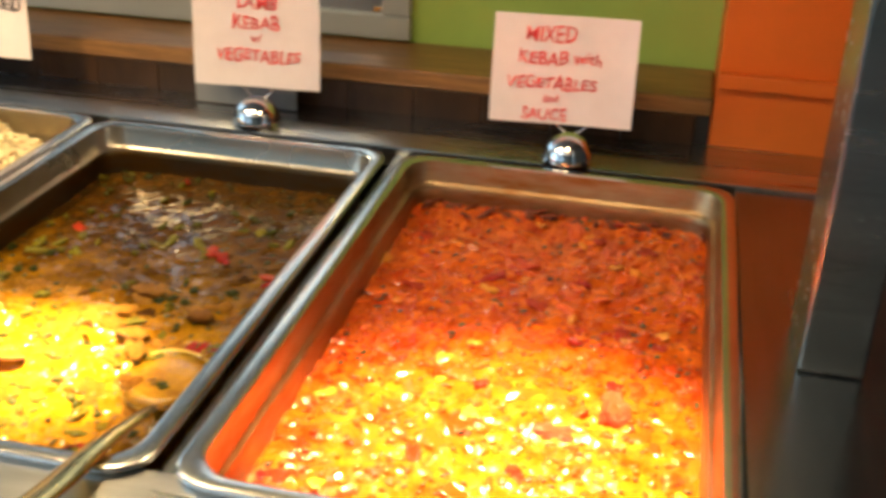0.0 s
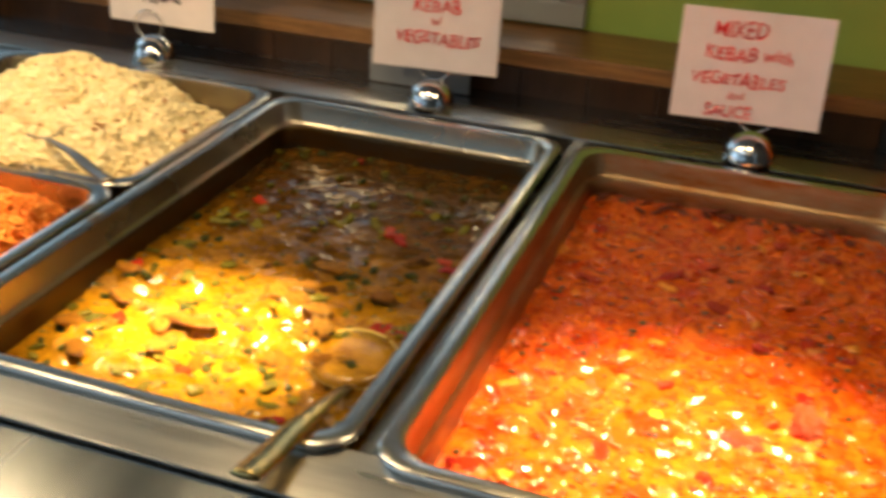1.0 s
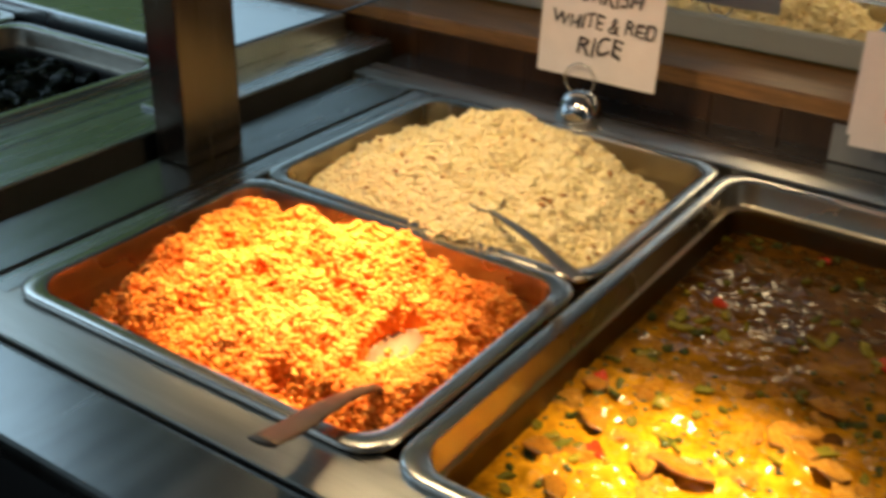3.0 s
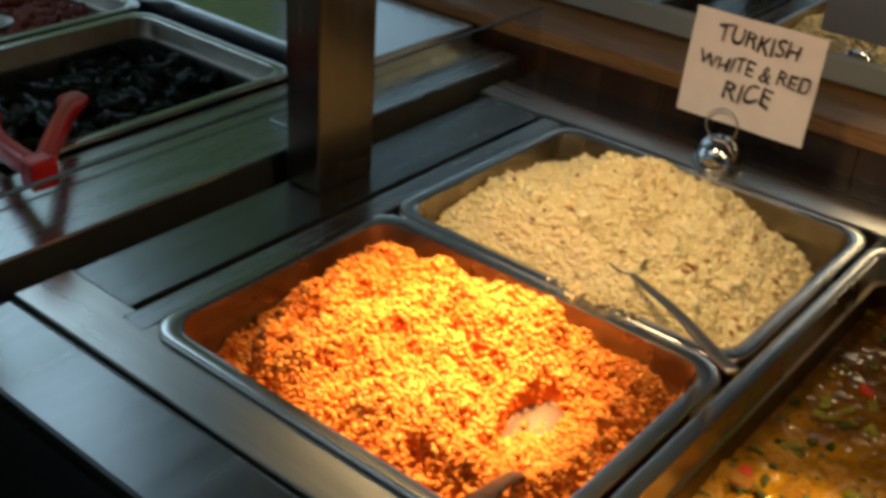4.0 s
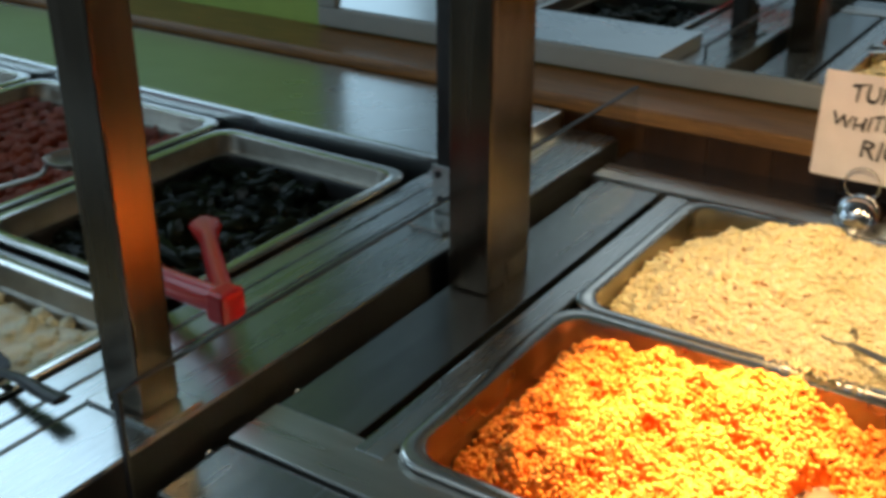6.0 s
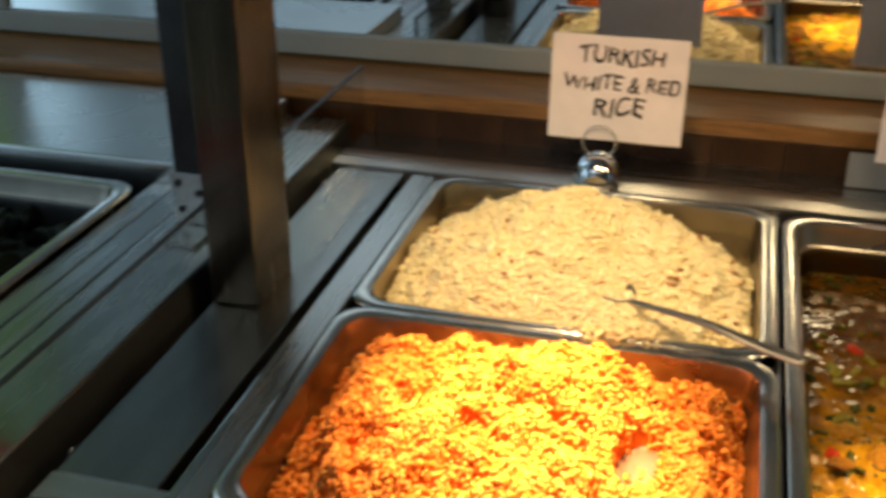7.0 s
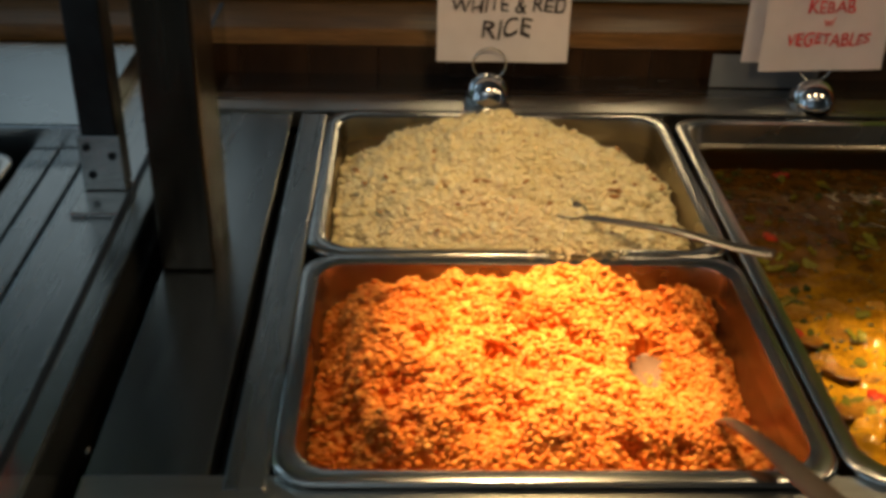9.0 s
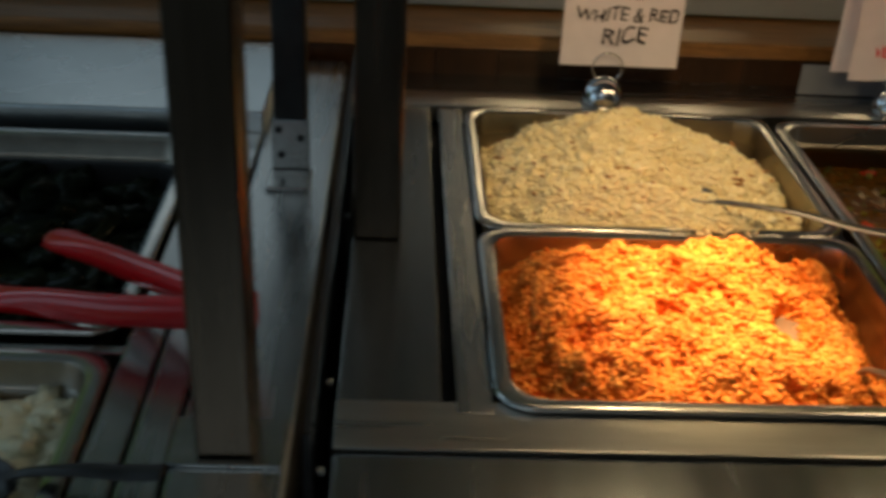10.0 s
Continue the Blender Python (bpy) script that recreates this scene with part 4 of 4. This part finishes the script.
pan("salad_pan", "steel pan of dark stuffed vine leaves", -0.503, -0.226, 0.060, 0.412, 0.941, 0.10, group="salad pans", inner=DARKMETAL)
pan("salad_pan", "steel pan of red lentil patties in rows", -0.86, -0.512, 0.060, 0.428, 0.941, 0.10, group="salad pans")
pan("salad_pan", "steel pan of creamy pale salad", -0.503, -0.226, -0.33, 0.043, 0.938, 0.10, group="salad pans")
pan("salad_pan", "steel pan of pale bean salad", -0.86, -0.512, -0.33, 0.043, 0.938, 0.10, group="salad pans")
pan("salad_pan", "steel pan of mixed green salad", -1.22, -0.868, 0.060, 0.428, 0.941, 0.10, group="salad pans")


leaves = thing("stuffed_vine_leaves", "heap of glossy dark green stuffed vine leaves", "vine leaves", at=(-0.36, 0.24, 0.85))
slabs("vine_leaf_roll", rng, [(x, y, 0.897 + 0.010 * fbm(x, y, 14, 2.2) + rng.uniform(-0.005, 0.006), rng.uniform(0.020, 0.036), rng.uniform(0.008, 0.014), 0.006, 0.28) for x, y in sample(rng, 110, -0.474, -0.254, 0.090, 0.386)], LEAF, leaves)
at_world(sheet("dressing", -0.486, -0.243, 0.077, 0.396, 30, 40, lambda x, y: 0.889 + 0.003 * fbm(x, y, 30, 1), LEAF), leaves)

patties = thing("lentil_patties", "rows of red-brown lentil patties in a pan", "patties", at=(-0.68, 0.25, 0.85))
slabs("patty", rng, [(-0.835 + 0.030 * i + rng.normal(0, 0.002), 0.090 + 0.0208 * j + rng.normal(0, 0.002), 0.915 + rng.normal(0, 0.002), 0.0150, 0.0105, 0.007, 0.06) for i in range(11) for j in range(15)], KIBBEH, patties)
bedp = sheet("patty_bed", -0.84, -0.53, 0.078, 0.410, 20, 20, lambda x, y: 0.906, KIBBEH)
at_world(bedp, patties)

for nm, lab, cat, b4, mt, z in (("creamy_salad", "lumpy pale creamy salad in a steel pan", "salad", (-0.482, -0.246, -0.31, 0.022), DIP, 0.912), ("bean_salad", "pale bean salad filling a steel pan", "salad", (-0.84, -0.53, -0.31, 0.022), DIP, 0.918)):
    t = thing(nm, lab, cat, at=((b4[0] + b4[1]) / 2, (b4[2] + b4[3]) / 2, 0.85))
    hf = lambda x, y, z=z: z + 0.008 * fbm(x, y, 18, z * 9) + 0.004 * fbm(x, y, 60, 4)
    at_world(sheet("dressing", *b4, 60, 70, hf, mt), t)
    pts = sample(rng, 260, *b4)
    c = np.array([(x, y, hf(x, y)) for x, y in pts])
    at_world(tagged(scatter("lump", c, rng.uniform(0.004, 0.010, (260, 1)) * np.array([[1.2, 1, 0.6]]), ball_shape(), rng, mt, jitter=0.2), kind="stuff"), t)
greens = thing("green_salad", "chopped green salad heaped in a steel pan", "salad", at=(-1.04, 0.25, 0.85))
hf = lambda x, y: 0.925 + 0.012 * fbm(x, y, 16, 3)
at_world(sheet("salad_bed", -1.2, -0.888, 0.08, 0.408, 30, 30, hf, mat("chopped_greens", (0.16, 0.20, 0.05), 0.5, 0, 0.4, 60, 0.5, 120, second=(0.45, 0.42, 0.18))), greens)
c = np.array([(x, y, hf(x, y)) for x, y in sample(rng, 500, -1.2, -0.888, 0.08, 0.408)])
at_world(tagged(scatter("leaf_bit", c, rng.uniform(0.004, 0.011, (500, 1)) * np.array([[1.4, 1, 0.3]]), octa_shape(), rng, GREENVEG, tilt=0.6), kind="stuff"), greens)

# red plastic tongs
tongs = thing("plastic_tongs", "open red plastic tongs lying on vine leaves", "tongs", at=(-0.23, 0.11, 0.94))
hinge = Vector((-0.135, 0.036, 0.976))
for nm, tip, mid in (("arm", (-0.350, 0.108, 0.938), (-0.225, 0.056, 0.962)), ("arm", (-0.307, 0.182, 0.948), (-0.205, 0.094, 0.966))):
    p = smooth_path([hinge + Vector((0, 0, 0)), mid, Vector(mid).lerp(Vector(tip), 0.6), tip], 7)
    n = len(p)
    at_world(part(nm, sweep(p, [0.0085 + 0.007 * smoothstep(0.6, 0.9, i / (n - 1)) * (1 - 0.7 * smoothstep(0.93, 1.0, i / (n - 1))) for i in range(n)], [0.0125 - 0.006 * smoothstep(0.5, 1.0, i / (n - 1)) for i in range(n)]), REDPLASTIC, None, "", True), tongs)
at_world(part("hinge", box(-0.147, -0.127, 0.024, 0.049, 0.963, 0.988, 0.004), REDPLASTIC), tongs)

spoon("salad_spoon", "steel spoon propped across the salad pans", (-0.425, 0.150, 0.999), (-0.455, 0.115, 0.985), (-0.535, 0.035, 0.949), 0.040, 0.027)
spoon("salad_spoon", "dark spoon resting in the creamy salad", (-0.290, -0.085, 0.928), (-0.255, -0.089, 0.940), (-0.165, -0.098, 0.952), 0.035, 0.025, DARKMETAL)

# the salad counter and all on it stand clear of the divider
for ob in scene.objects:
    if ob.parent is None and ob not in earlier:
        ob.location.x += SALAD_X

# ---- small pieces of the setting ----
tile = box(-0.0375, 0.0375, 0, 0.0045, 0, 0.0485, 0.0008)
first = part("tile", tile, SPLASH, None)
count = 0
for i in range(28):
    x = -1.12 + 0.0755 * i
    if x + 0.038 > 0.971:
        break
    ob = first if count == 0 else new("tile", first.data)
    ob.location = (x, 0.6642, 0.9025)
    ob.parent = splash
    count += 1
